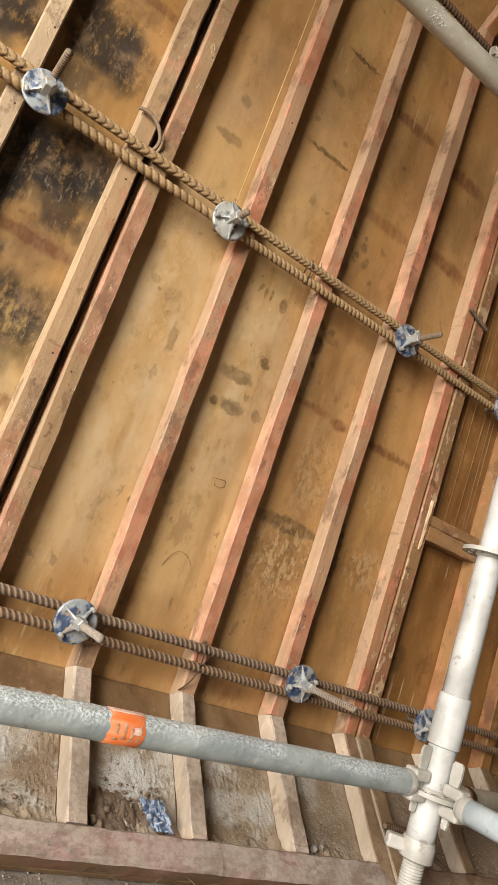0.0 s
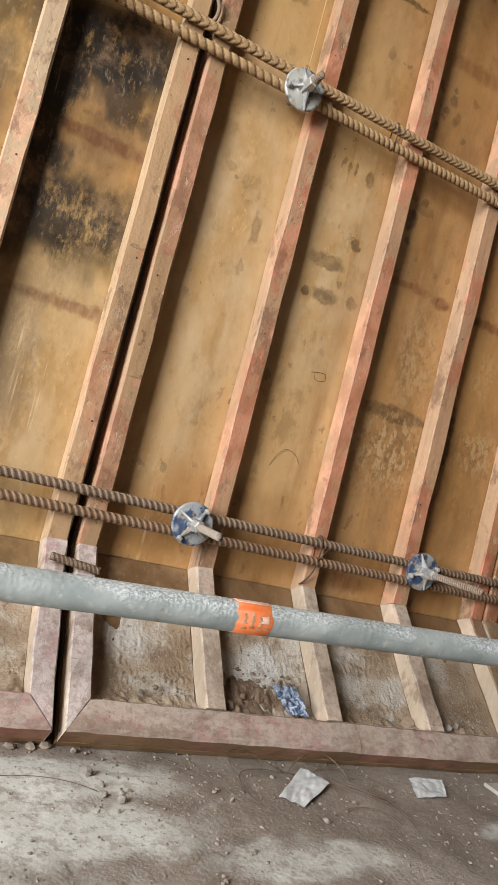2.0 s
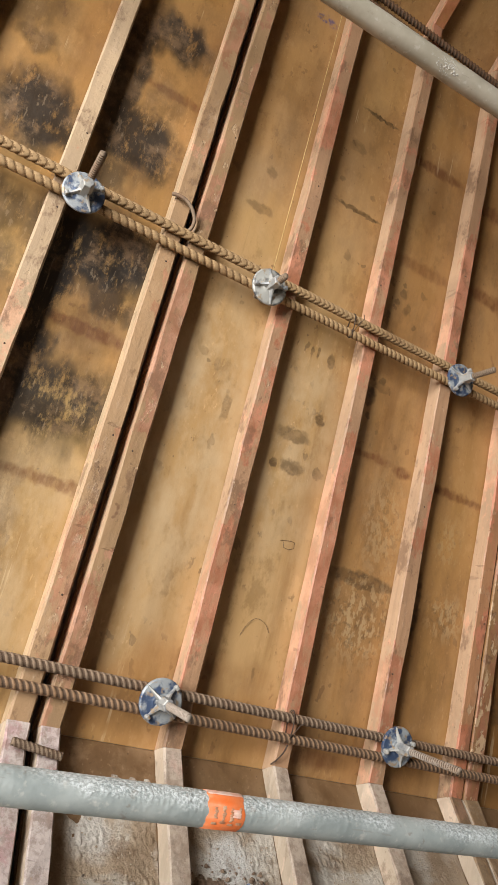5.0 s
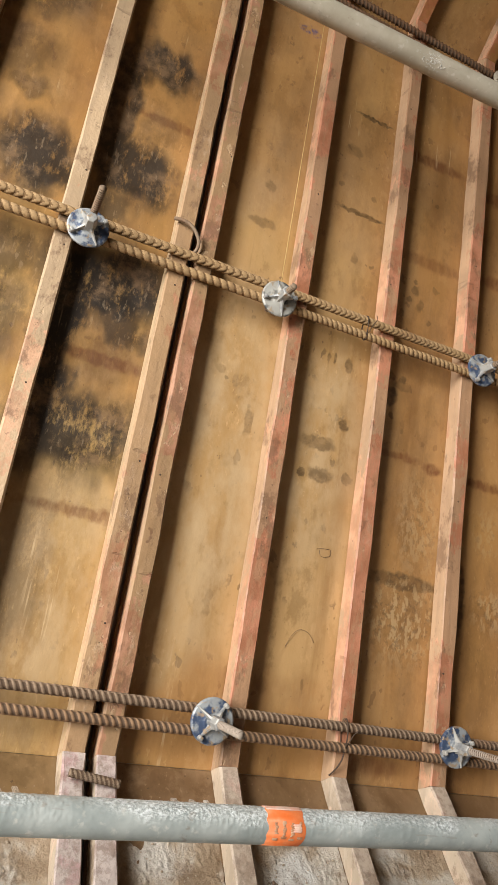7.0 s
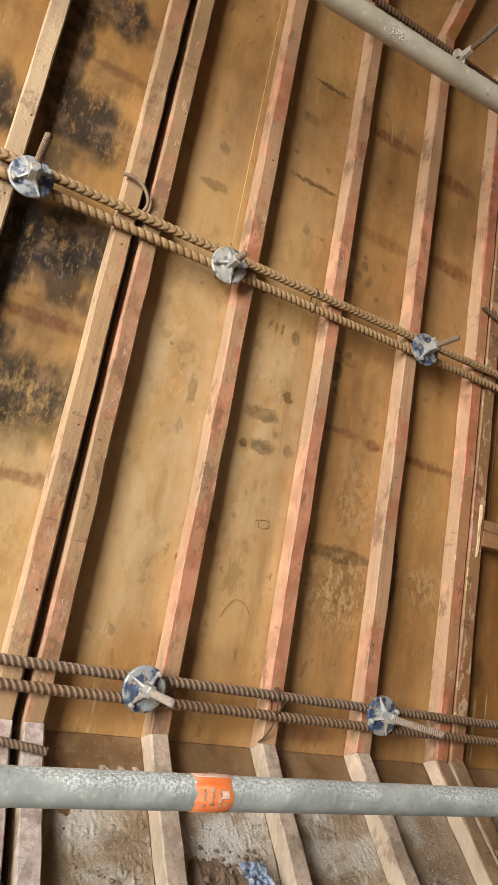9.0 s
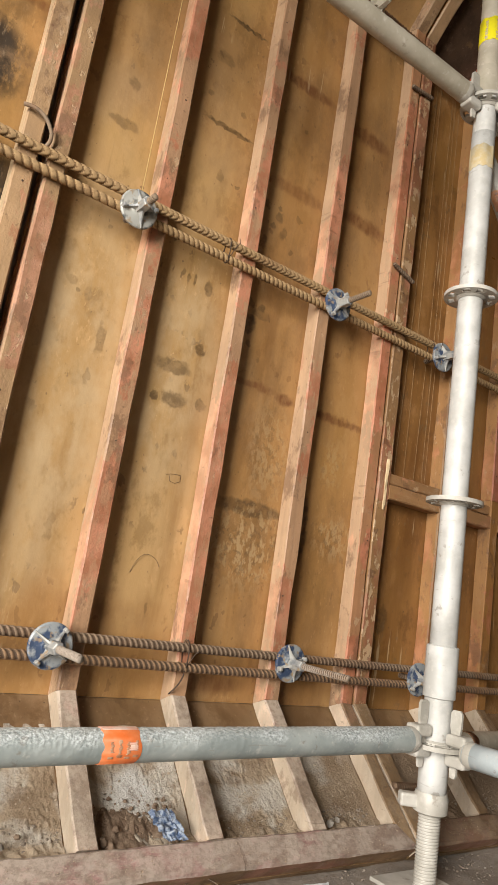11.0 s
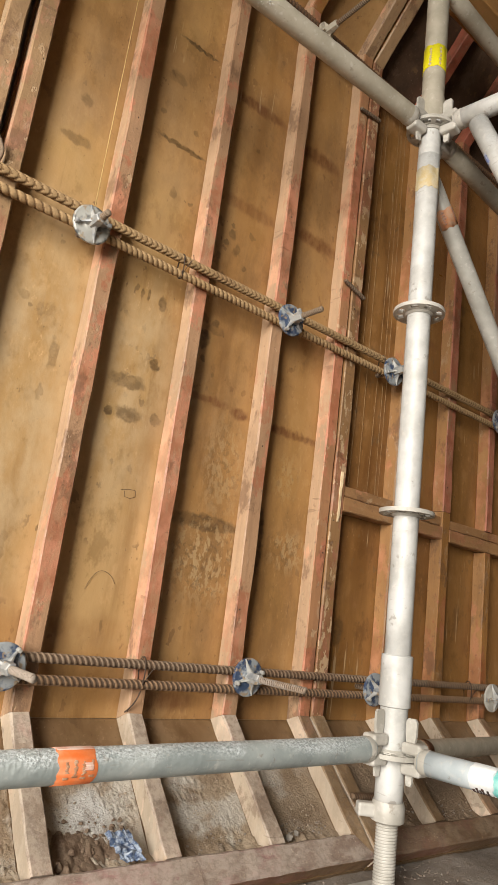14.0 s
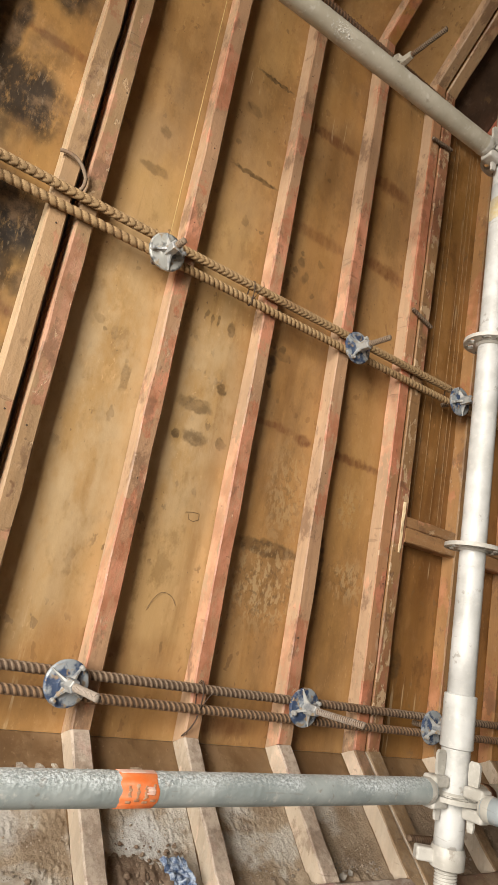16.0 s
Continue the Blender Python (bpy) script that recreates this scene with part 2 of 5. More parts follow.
def galvanised(name, low, high, crust=0.4, metal=0.25, rough=0.5, mortar=0.0):
    n = Nodes(name, rough, metal)
    c = n.mix(n.step(n.noise(14, 5), 0.35, 0.65), low, high)
    c = n.mix(n.math("MULTIPLY", n.step(n.noise(70, 5), 0.6 - 0.2 * crust, 0.76), 0.45), c, (0.68, 0.655, 0.60))
    c = n.mix(n.math("MULTIPLY", n.step(n.noise(32, 6), 0.64, 0.70), 0.5), c, (0.2, 0.16, 0.12))
    scratch = n.step(n.noise(150, 3, (0.15, 0.15, 1)), 0.66, 0.70)
    c = n.mix(n.math("MULTIPLY", scratch, 0.3), c, (0.25, 0.22, 0.19))
    height = n.math("ADD", n.noise(90, 5), n.math("MULTIPLY", n.noise(25, 4), 1.2))
    if mortar:
        up = n.tree.nodes.new("ShaderNodeSeparateXYZ")
        n.put(up.inputs[0], n.geo.outputs["Normal"])
        lie = n.math("ADD", up.outputs[2], n.math("MULTIPLY", n.math("SUBTRACT", n.noise(9, 4), 0.5), 3.0))
        lie = n.step(lie, 0.05, 0.95)
        crumb = n.step(n.noise(260, 5, (0.7, 1, 1), rough=0.6), 0.33, 0.70)
        on = n.math("MULTIPLY", n.math("MULTIPLY", lie, crumb), mortar)
        c = n.mix(n.math("MULTIPLY", on, 0.92), c, (0.72, 0.765, 0.785))
        height = n.math("ADD", n.math("MULTIPLY", height, 0.3), n.math("MULTIPLY", on, 1.6))
        n.bump(height, 0.55, 0.0013)
    else:
        n.bump(height, 0.25, 0.0013)
    return n.done(c, n.step(n.noise(40, 3), -0.6, 1.5))


def plain(name, a, b, scale=20, rough=0.8, metal=0.0, bumpy=0.4, depth=0.002, detail=6):
    n = Nodes(name, rough, metal)
    v = n.noise(scale, detail)
    c = n.mix(n.step(v, 0.35, 0.65), a, b)
    c = n.mix(n.math("MULTIPLY", n.noise(scale * 6, 4), 0.35), c, tuple(x * 0.5 for x in a))
    n.bump(n.noise(scale * 3, 6), bumpy, depth)
    return n.done(c)


def rusty(name, dull, rust, amount):
    n = Nodes(name, 0.85, 0.05)
    m = n.step(n.noise(8, 6, rough=0.65), 0.62 - 0.3 * amount, 0.76 - 0.12 * amount)
    c = n.mix(m, dull, rust)
    c = n.mix(n.math("MULTIPLY", n.step(n.noise(130, 5, rough=0.7), 0.42, 0.66), 0.5), c, tuple(v * 0.4 for v in dull))
    n.bump(n.noise(260, 4), 0.5, 0.001)
    return n.done(c)


FOOT, HEAD, DEEP = -0.190, 1.82, 0.045
# small damp spots: x, z, half width, half height, strength
SPOTS = ((0.084, 1.22, 0.008, 0.008, 0.6), (0.114, 1.333, 0.024, 0.015, 0.45), (0.188, 1.213, 0.011, 0.008, 0.5), (0.204, 1.014, 0.005, 0.005, 0.7), (0.188, 1.01, 0.003, 0.004, 0.6), (0.371, 1.289, 0.003, 0.007, 0.8), (0.39, 1.279, 0.004, 0.008, 0.8), (0.344, 1.023, 0.005, 0.007, 0.7), (0.395, 0.918, 0.005, 0.007, 0.7), (0.41, 1.021, 0.01, 0.009, 0.5),
         (0.165, 1.635, 0.007, 0.007, 0.5), (0.326, 0.967, 0.01, 0.009, 0.6), (-0.131, 0.602, 0.006, 0.007, 0.5), (-0.074, 0.428, 0.007, 0.016, 0.5), (-0.085, 0.109, 0.008, 0.028, 0.35), (0.032, 0.566, 0.004, 0.004, 0.6), (0.16, -0.026, 0.005, 0.014, 0.4), (0.546, 0.306, 0.006, 0.03, 0.6), (0.539, 0.514, 0.006, 0.01, 0.5))
PLY = plywood("amber plywood", (0.440, 0.276, 0.122), (0.352, 0.205, 0.076), drips=0.12, spotty=0.75, worn=((-0.12, 0.40, 0.11, 0.42, 0.85), (0.12, 0.50, 0.10, 0.30, 0.75), (-0.12, 1.15, 0.08, 0.22, 0.45), (0.12, 1.1, 0.08, 0.2, 0.35)), paint=((-0.071, 1.640, 0.028, 0.014, 0.7),), brown_areas=((0.52, 0.70, 0.25, 1.6, 0.60), (0.14, 1.50, 0.6, 0.60, 0.45), (0.64, 0.1, 0.10, 0.5, 0.50), (0.05, -0.13, 0.4, 0.10, 0.55), (0.40, 0.35, 0.10, 0.5, 0.35)),
              stains=((0.176, 0.727, 0.011, 0.019, 0.75), (0.10, 0.735, 0.004, 0.012, 0.6), (0.118, 0.733, 0.005, 0.013, 0.7), (0.134, 0.736, 0.005, 0.014, 0.7), (0.073, 0.738, 0.003, 0.008, 0.6), (0.12, 0.512, 0.045, 0.018, 0.65), (0.18, 0.573, 0.012, 0.014, 0.8),
                      (0.135, 0.437, 0.034, 0.017, 0.7), (0.084, 0.433, 0.010, 0.011, 0.8), (0.205, 0.443, 0.016, 0.014, 0.6), (0.30, 0.685, 0.022, 0.026, 0.9),
                      (0.33, 0.72, 0.03, 0.012, 0.5), (0.39, 0.236, 0.10, 0.020, 0.85), (0.158, 1.155, 0.07, 0.007, 0.95), (0.107, 1.338, 0.024, 0.018, 0.5),
                      (0.16, 1.46, 0.06, 0.006, 1.0), (-0.104, 1.126, 0.015, 0.016, 0.5), (-0.11, 1.018, 0.035, 0.014, 0.5), (-0.064, 0.515, 0.010, 0.03, 0.5),
                      (0.55, 0.22, 0.022, 0.10, 0.9), (0.30, 0.74, 0.009, 0.012, 0.7), (0.335, 0.735, 0.010, 0.013, 0.7), (0.36, 0.72, 0.004, 0.006, 0.7), (0.31, 0.635, 0.008, 0.010, 0.6), (0.345, 0.60, 0.005, 0.008, 0.6), (0.33, 0.87, 0.012, 0.012, 0.65), (0.31, 0.92, 0.008, 0.012, 0.6), (0.345, 1.0, 0.010, 0.014, 0.6), (0.365, 0.96, 0.012, 0.018, 0.6), (0.30, 1.02, 0.008, 0.012, 0.6), (0.15, 1.02, 0.010, 0.014, 0.4), (-0.15, 0.62, 0.012, 0.012, 0.35), (-0.11, 0.60, 0.008, 0.016, 0.3), (0.40, 0.16, 0.10, 0.07, 0.35)) + SPOTS,
              rust=((0.34, 0.536, 0.07, 0.010, 0.8), (0.445, 0.527, 0.03, 0.015, 0.9), (0.62, 0.522, 0.12, 0.012, 0.85), (0.365, 1.412, 0.11, 0.016, 0.85),
                    (0.61, 1.388, 0.10, 0.022, 0.8), (0.394, 1.094, 0.11, 0.018, 0.6), (0.643, 1.114, 0.09, 0.02, 0.85), (0.35, -0.17, 0.08, 0.02, 0.7)),
              flakes=((0.40, 0.15, 0.10, 0.09, 0.9), (0.42, 0.38, 0.06, 0.12, 0.55), (0.66, 0.21, 0.06, 0.05, 0.8), (0.63, 0.40, 0.04, 0.06, 0.5)))
# mould patches; the tall row at x -0.50 paints in the batten's shadow
PLY_MOULDY = plywood("mouldy plywood", (0.395, 0.248, 0.094), (0.300, 0.172, 0.060), drips=0.2, spotty=0.8, worn=((-0.42, 0.05, 0.14, 0.24, 0.75), (-0.7, 0.1, 0.15, 0.3, 0.6)), brown_areas=((-0.5, 1.45, 0.6, 0.60, 0.55), (-0.45, 0.55, 0.14, 0.12, 0.45)),
                     rust=((-0.40, 0.555, 0.10, 0.014, 0.9), (-0.37, 0.235, 0.14, 0.012, 0.7), (-0.37, 1.175, 0.09, 0.012, 0.75)),
                     mould=((-0.43, 0.73, 0.16, 0.10, 1.0), (-0.51, 0.66, 0.05, 0.15, 1.0), (-0.38, 0.64, 0.05, 0.05, 0.8), (-0.43, 0.39, 0.15, 0.095, 0.95), (-0.51, 0.46, 0.05, 0.17, 1.0), (-0.42, 0.56, 0.14, 0.05, 0.30), (-0.47, 0.12, 0.06, 0.2, 0.4),
                            (-0.44, 1.02, 0.11, 0.085, 0.95), (-0.47, 0.90, 0.06, 0.06, 0.7), (-0.42, 1.32, 0.10, 0.055, 0.95), (-0.50, 1.18, 0.035, 0.22, 0.9), (-0.63, 0.96, 0.10, 0.09, 0.95),
                            (-0.70, 0.60, 0.13, 0.12, 0.8), (-0.75, 1.40, 0.15, 0.10, 0.7), (-0.70, 1.12, 0.05, 0.03, 0.6), (-0.66, 0.72, 0.10, 0.06, 0.7), (-0.40, 1.14, 0.05, 0.05, 0.45), (-0.74, 1.20, 0.10, 0.08, 0.5)))
PLY_BROWN = plywood("dark brown plywood", (0.305, 0.150, 0.046), (0.220, 0.100, 0.030), drips=0.4,
                    stains=((0.88, 0.02, 0.02, 0.04, 0.7),), rust=((1.15, 1.0, 0.1, 0.02, 0.5),))
# very dark sheets for the upper splays of the right and far panels
PLY_BLACK = plywood("near-black plywood", (0.10, 0.06, 0.035), (0.06, 0.035, 0.022))
PLY_CRUST = plywood("wet brown plywood", (0.235, 0.145, 0.072), (0.165, 0.095, 0.045), spotty=0.8)
MORTAR = mortar_skin("dried cement skin")
# dark lining for unseen surfaces, keeps bounced light low
PLY_UNSEEN = plywood("dark unseen plywood", (0.13, 0.085, 0.045), (0.10, 0.06, 0.03))
RED = timber("worn red timber", (0.36, 0.195, 0.105), (0.31, 0.098, 0.052), 0.75)
PINK = timber("faded red timber", (0.410, 0.240, 0.135), (0.335, 0.128, 0.066), 0.54)
PALE_RED = timber("pale worn timber", (0.52, 0.375, 0.235), (0.44, 0.25, 0.15), 0.12)
SPLIT = timber("stained timber", (0.40, 0.252, 0.135), (0.30, 0.140, 0.072), 0.22, 0.1, knots=0.6)
ORANGE_WOOD = timber("orange timber", (0.37, 0.175, 0.052), (0.29, 0.10, 0.036), 0.35, knots=0.5)
MOTTLED = timber("mottled timber", (0.34, 0.212, 0.110), (0.27, 0.125, 0.068), 0.5, knots=0.6, chipped=0.25)
CHIPPED = timber("chipped edge timber", (0.31, 0.170, 0.075), (0.25, 0.100, 0.050), 0.45, knots=0.6, chipped=0.75)
SALMON = timber("chipped salmon timber", (0.43, 0.215, 0.105), (0.36, 0.125, 0.062), 0.65, knots=0.3, chipped=0.40)
NOGGING = timber("reddish lying timber", (0.36, 0.192, 0.085), (0.30, 0.130, 0.060), 0.35, knots=0.4, chipped=0.25, lying=True)
EARTHY = timber("earthy timber", (0.29, 0.185, 0.098), (0.22, 0.120, 0.066), 0.4, 0.5, (0.35, 0.255, 0.165))
DEEP_RED = timber("deep red timber", (0.36, 0.16, 0.09), (0.33, 0.085, 0.045), 0.9)
BEAM = timber("orange lying timber", (0.40, 0.205, 0.070), (0.31, 0.115, 0.042), 0.35, knots=0.5, lying=True)
DUSTY = timber("dusty timber", (0.42, 0.325, 0.250), (0.36, 0.245, 0.195), 0.35, 0.85, (0.50, 0.415, 0.335))
RAIL = timber("dusty rail timber", (0.29, 0.215, 0.172), (0.25, 0.138, 0.125), 0.45, 0.75, (0.41, 0.345, 0.29), lying=True)
# rail's down-facing side: undusted brown with its shade put into the colour
UNDER = timber("undusted shaded rail timber", (0.25, 0.150, 0.080), (0.20, 0.085, 0.052), 0.5, 0.1, lying=True)
SOLE = timber("dusty sole timber", (0.43, 0.345, 0.310), (0.34, 0.215, 0.210), 0.45, 0.75, (0.55, 0.485, 0.455))
# paler timbers for the side faces of the battens
SIDE_PINK = timber("pale pinkish side timber", (0.50, 0.330, 0.205), (0.44, 0.235, 0.140), 0.40)
SIDE_CREAM = timber("pale cream side timber", (0.54, 0.390, 0.235), (0.48, 0.29, 0.175), 0.3)
SIDE_ORANGE = timber("orange side timber", (0.38, 0.200, 0.080), (0.31, 0.130, 0.055), 0.40)
BROWN_RAIL = timber("dark brown rail timber", (0.21, 0.130, 0.075), (0.17, 0.090, 0.058), 0.4, 0.6, (0.29, 0.215, 0.145), lying=True)
DULL_BROWN = timber("dull brown timber", (0.30, 0.168, 0.072), (0.24, 0.105, 0.048), 0.4, knots=0.3)
SIDE_DUSTY = timber("pale dusty side timber", (0.56, 0.455, 0.345), (0.50, 0.385, 0.29), 0.3, 0.4, (0.58, 0.50, 0.40))
TUBE_GREY = galvanised("galvanised tube", (0.25, 0.285, 0.280), (0.37, 0.405, 0.395), 0.2, 0.1, 0.65, mortar=1.0)
TUBE_PALE = galvanised("pale galvanised tube", (0.45, 0.448, 0.425), (0.60, 0.602, 0.585), 0.5, 0.08, 0.6, mortar=0.3)
TUBE_WORN = galvanised("worn galvanised tube", (0.34, 0.33, 0.295), (0.45, 0.44, 0.40), 0.2, 0.1, 0.6)
TUBE_BLUE = galvanised("bluish galvanised tube", (0.40, 0.455, 0.48), (0.53, 0.585, 0.605), 0.3, 0.08, 0.6)
TUBE_DULL = galvanised("dull galvanised tube", (0.37, 0.335, 0.262), (0.47, 0.428, 0.345), 0.15, 0.1)
CAST = galvanised("cast steel", (0.39, 0.370, 0.325), (0.54, 0.520, 0.475), 0.3, 0.1, 0.65)
REBAR = rusty("dusty reinforcing bar", (0.40, 0.262, 0.130), (0.31, 0.185, 0.085), 0.35)
REBAR_GREY = rusty("brown reinforcing bar", (0.255, 0.180, 0.120), (0.22, 0.125, 0.066), 0.45)
REBAR_RUST = rusty("rust-brown reinforcing bar", (0.27, 0.165, 0.092), (0.22, 0.115, 0.055), 0.5)
REBAR_BROWN = rusty("dark rusty bar", (0.175, 0.095, 0.050), (0.18, 0.08, 0.036), 0.5)
ROD = rusty("threaded rod steel", (0.24, 0.175, 0.118), (0.20, 0.11, 0.06), 0.4)
ROD_BRIGHT = rusty("worn bright rod steel", (0.34, 0.285, 0.235), (0.24, 0.155, 0.09), 0.4)
# darker tones for the faces between ribs and threads
GROOVE = rusty("darker brown between dusty ribs", (0.20, 0.118, 0.05), (0.15, 0.08, 0.035), 0.4)
GROOVE_DARK = rusty("darkest brown between dark ribs", (0.098, 0.060, 0.036), (0.10, 0.05, 0.025), 0.4)
WIRE = rusty("binding wire", (0.07, 0.045, 0.03), (0.11, 0.06, 0.035), 0.4)
CONCRETE = plain("concrete", (0.36, 0.34, 0.31), (0.44, 0.42, 0.38), 6)
STONE = plain("stone", (0.21, 0.185, 0.155), (0.32, 0.29, 0.25), 60)
SPLASH = plain("pale mortar", (0.50, 0.48, 0.43), (0.66, 0.64, 0.58), 60)
SKIM = plain("broken cement skim", (0.31, 0.24, 0.17), (0.45, 0.375, 0.29), 60)
EARTH = plain("loose earth", (0.19, 0.15, 0.115), (0.29, 0.24, 0.195), 60)
CLAY = plain("dry clay", (0.155, 0.10, 0.064), (0.25, 0.18, 0.125), 60, bumpy=0.9, depth=0.003)
TWIG = plain("dry twig", (0.085, 0.058, 0.038), (0.16, 0.11, 0.07), 60)
PALE_STREAK = plain("pale streak", (0.34, 0.22, 0.11), (0.42, 0.29, 0.15), 60)
CORD = plain("yellow cord", (0.60, 0.42, 0.16), (0.66, 0.48, 0.22), 60)
ORANGE = plain("orange label", (0.60, 0.125, 0.022), (0.58, 0.185, 0.07), 40, 0.6, bumpy=0.2)
PALE_ORANGE = plain("faded orange label", (0.70, 0.30, 0.14), (0.66, 0.42, 0.28), 60, 0.7, bumpy=0.2)
PEEL = plain("peeled label", (0.58, 0.30, 0.22), (0.56, 0.43, 0.36), 60, 0.7, bumpy=0.2)
YELLOW = plain("yellow label", (0.92, 0.84, 0.012), (0.88, 0.78, 0.03), 30, 0.5, bumpy=0.1)
OCHRE = plain("faded tape", (0.60, 0.47, 0.25), (0.62, 0.55, 0.40), 60, 0.7, bumpy=0.2)
RUST_BAND = plain("rusted tape", (0.30, 0.13, 0.06), (0.42, 0.26, 0.16), 60, 0.8)
WHITE = plain("white label", (0.74, 0.76, 0.75), (0.8, 0.8, 0.8), 30, 0.6, bumpy=0.1)
TEAL = plain("teal label", (0.12, 0.50, 0.48), (0.35, 0.66, 0.62), 70, 0.6, bumpy=0.1)
BLUE = plain("blue label", (0.16, 0.22, 0.45), (0.55, 0.58, 0.66), 120, 0.6, bumpy=0.1)
INK = plain("ink", (0.05, 0.035, 0.03), (0.09, 0.05, 0.04), 80, 0.8)
PAPER = plain("dusty paper", (0.56, 0.60, 0.61), (0.76, 0.79, 0.80), 45, 0.5, bumpy=0.2)
PRINTED = plain("printed wrapper", (0.06, 0.105, 0.21), (0.42, 0.48, 0.56), 150, 0.45, detail=3, bumpy=0.2)


def zinc(name, dark, light, low, high):
    n = Nodes(name, 0.55, 0.25)
    m = n.step(n.noise(38, 5, at=n.shift()), low, high)
    c = n.mix(m, dark, light)
    c = n.mix(n.math("MULTIPLY", n.step(n.noise(75, 5), 0.56, 0.66), 0.8), c, (0.34, 0.24, 0.14))
    n.bump(n.noise(120, 4), 0.3, 0.001)
    return n.done(c)


ZINC = zinc("blued zinc plate", (0.040, 0.065, 0.125), (0.33, 0.355, 0.37), 0.42, 0.56)
ZINC_GREY = zinc("grey zinc plate", (0.075, 0.08, 0.085), (0.40, 0.40, 0.37), 0.38, 0.58)
ZINC_PALE = zinc("pale zinc casting", (0.20, 0.212, 0.225), (0.42, 0.415, 0.39), 0.33, 0.60)


def soil():
    n = Nodes("trampled soil", 0.92)
    c = n.mix(n.step(n.noise(5, 7, rough=0.65), 0.35, 0.68), (0.215, 0.178, 0.145), (0.315, 0.275, 0.236))
    edge = n.wobble(9, 0.14)
    lime = n.blots(edge, ((-0.33, -0.30, 0.22, 0.055, 0.95), (-0.36, -0.43, 0.26, 0.075, 0.95), (0.55, -0.42, 0.13, 0.03, 0.8), (0.05, -0.50, 0.15, 0.04, 0.7), (-0.5, -0.6, 0.3, 0.1, 0.6)), 0.35, True)
    lime = n.math("MAXIMUM", lime, n.math("MULTIPLY", n.step(n.noise(3, 6, warp=0.5), 0.56, 0.66), 0.5))
    c = n.mix(n.math("MULTIPLY", lime, 0.9), c, n.mix(n.noise(16, 6), (0.54, 0.555, 0.52), (0.70, 0.715, 0.68)))
    # ground beyond the near strip is darkened to cut light bounced up from it
    far_dark = n.math("SUBTRACT", 1.0, n.blot(n.wobble(3, 0.25), 0.2, -0.1, 2.4, 0.62, 1.0, 0.25, True))
    c = n.mix(n.math("MULTIPLY", far_dark, 0.85), c, n.mix(n.noise(4, 6), (0.085, 0.066, 0.050), (0.140, 0.112, 0.088)))
    grit = n.step(n.noise(60, 8, rough=0.76), 0.48, 0.60)
    c = n.mix(n.math("MULTIPLY", grit, 0.5), c, (0.19, 0.14, 0.10))
    rough = n.math("ADD", n.noise(40, 8, rough=0.7), n.noise(150, 4))
    n.bump(n.math("MULTIPLY", rough, n.math("SUBTRACT", 1.0, n.math("MULTIPLY", lime, 0.7))), 0.6, 0.0035)
    return n.done(c)


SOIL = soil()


# ---- mesh tools ----
def thing(name, at, label, category, group="", kind=""):
    root = new(name)
    root.empty_display_size = 0.1
    root.matrix_basis = Matrix.Translation(at)
    return tagged(root, label, category, group, kind)


def mesh(name, verts, faces, mat, smooth=False):
    me = bpy.data.meshes.new(name)
    me.from_pydata([tuple(v) for v in verts], [], faces)
    me.materials.append(mat)
    if smooth:
        me.polygons.foreach_set("use_smooth", [True] * len(me.polygons))
    me.update()
    return me


def part(name, me, parent=None, label=""):
    ob = new(name, me)
    if parent is not None:
        ob.parent = parent
        if parent.type == "EMPTY":
            ob.matrix_parent_inverse = parent.matrix_basis.inverted()
    return tagged(ob, label)


def rings(loops, closed=True, caps=True):
    """Faces that join equal loops of points."""
    n, faces = len(loops[0]), []
    for i in range(len(loops) - 1):
        a, b = i * n, i * n + n
        for j in range(n if closed else n - 1):
            k = (j + 1) % n
            faces.append((a + j, a + k, b + k, b + j))
    if caps:
        faces.append(tuple(reversed(range(n))))
        faces.append(tuple(range((len(loops) - 1) * n, len(loops) * n)))
    return [p for loop in loops for p in loop], faces


def axes(a, b):
    """Unit vectors along a-b, and two across it."""
    d = (Vector(b) - Vector(a)).normalized()
    u = d.cross(Vector((0, 0, 1)) if abs(d.z) < 0.9 else Vector((0, 1, 0))).normalized()
    return d, u, u.cross(d)


def round_bar(name, a, b, mat, radius, sides=24, steps=2, profile=None, groove=None, level=0.0):
    """A round bar from a to b; profile(s, angle) changes the radius along it, s in metres. Faces below the radius
    `level` take the groove material.
    """
    a, b = Vector(a), Vector(b)
    d, u, w = axes(a, b)
    length = (b - a).length
    s = np.linspace(0, length, steps)[:, None]
    t = np.linspace(0, 2 * math.pi, sides, endpoint=False)[None, :]
    r = np.full((steps, sides), float(radius)) if profile is None else profile(s, t) + np.zeros((steps, sides))
    base = np.array(a)[None, None, :] + s[..., None] * np.array(d)
    pts = base + (r * np.cos(t))[..., None] * np.array(u) + (r * np.sin(t))[..., None] * np.array(w)
    verts, faces = rings([list(map(tuple, row)) for row in pts])
    me = mesh(name, verts, faces, mat, True)
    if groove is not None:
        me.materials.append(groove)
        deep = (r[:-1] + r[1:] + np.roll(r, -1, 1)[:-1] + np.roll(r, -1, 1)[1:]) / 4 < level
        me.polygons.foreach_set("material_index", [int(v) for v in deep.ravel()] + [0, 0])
    return me


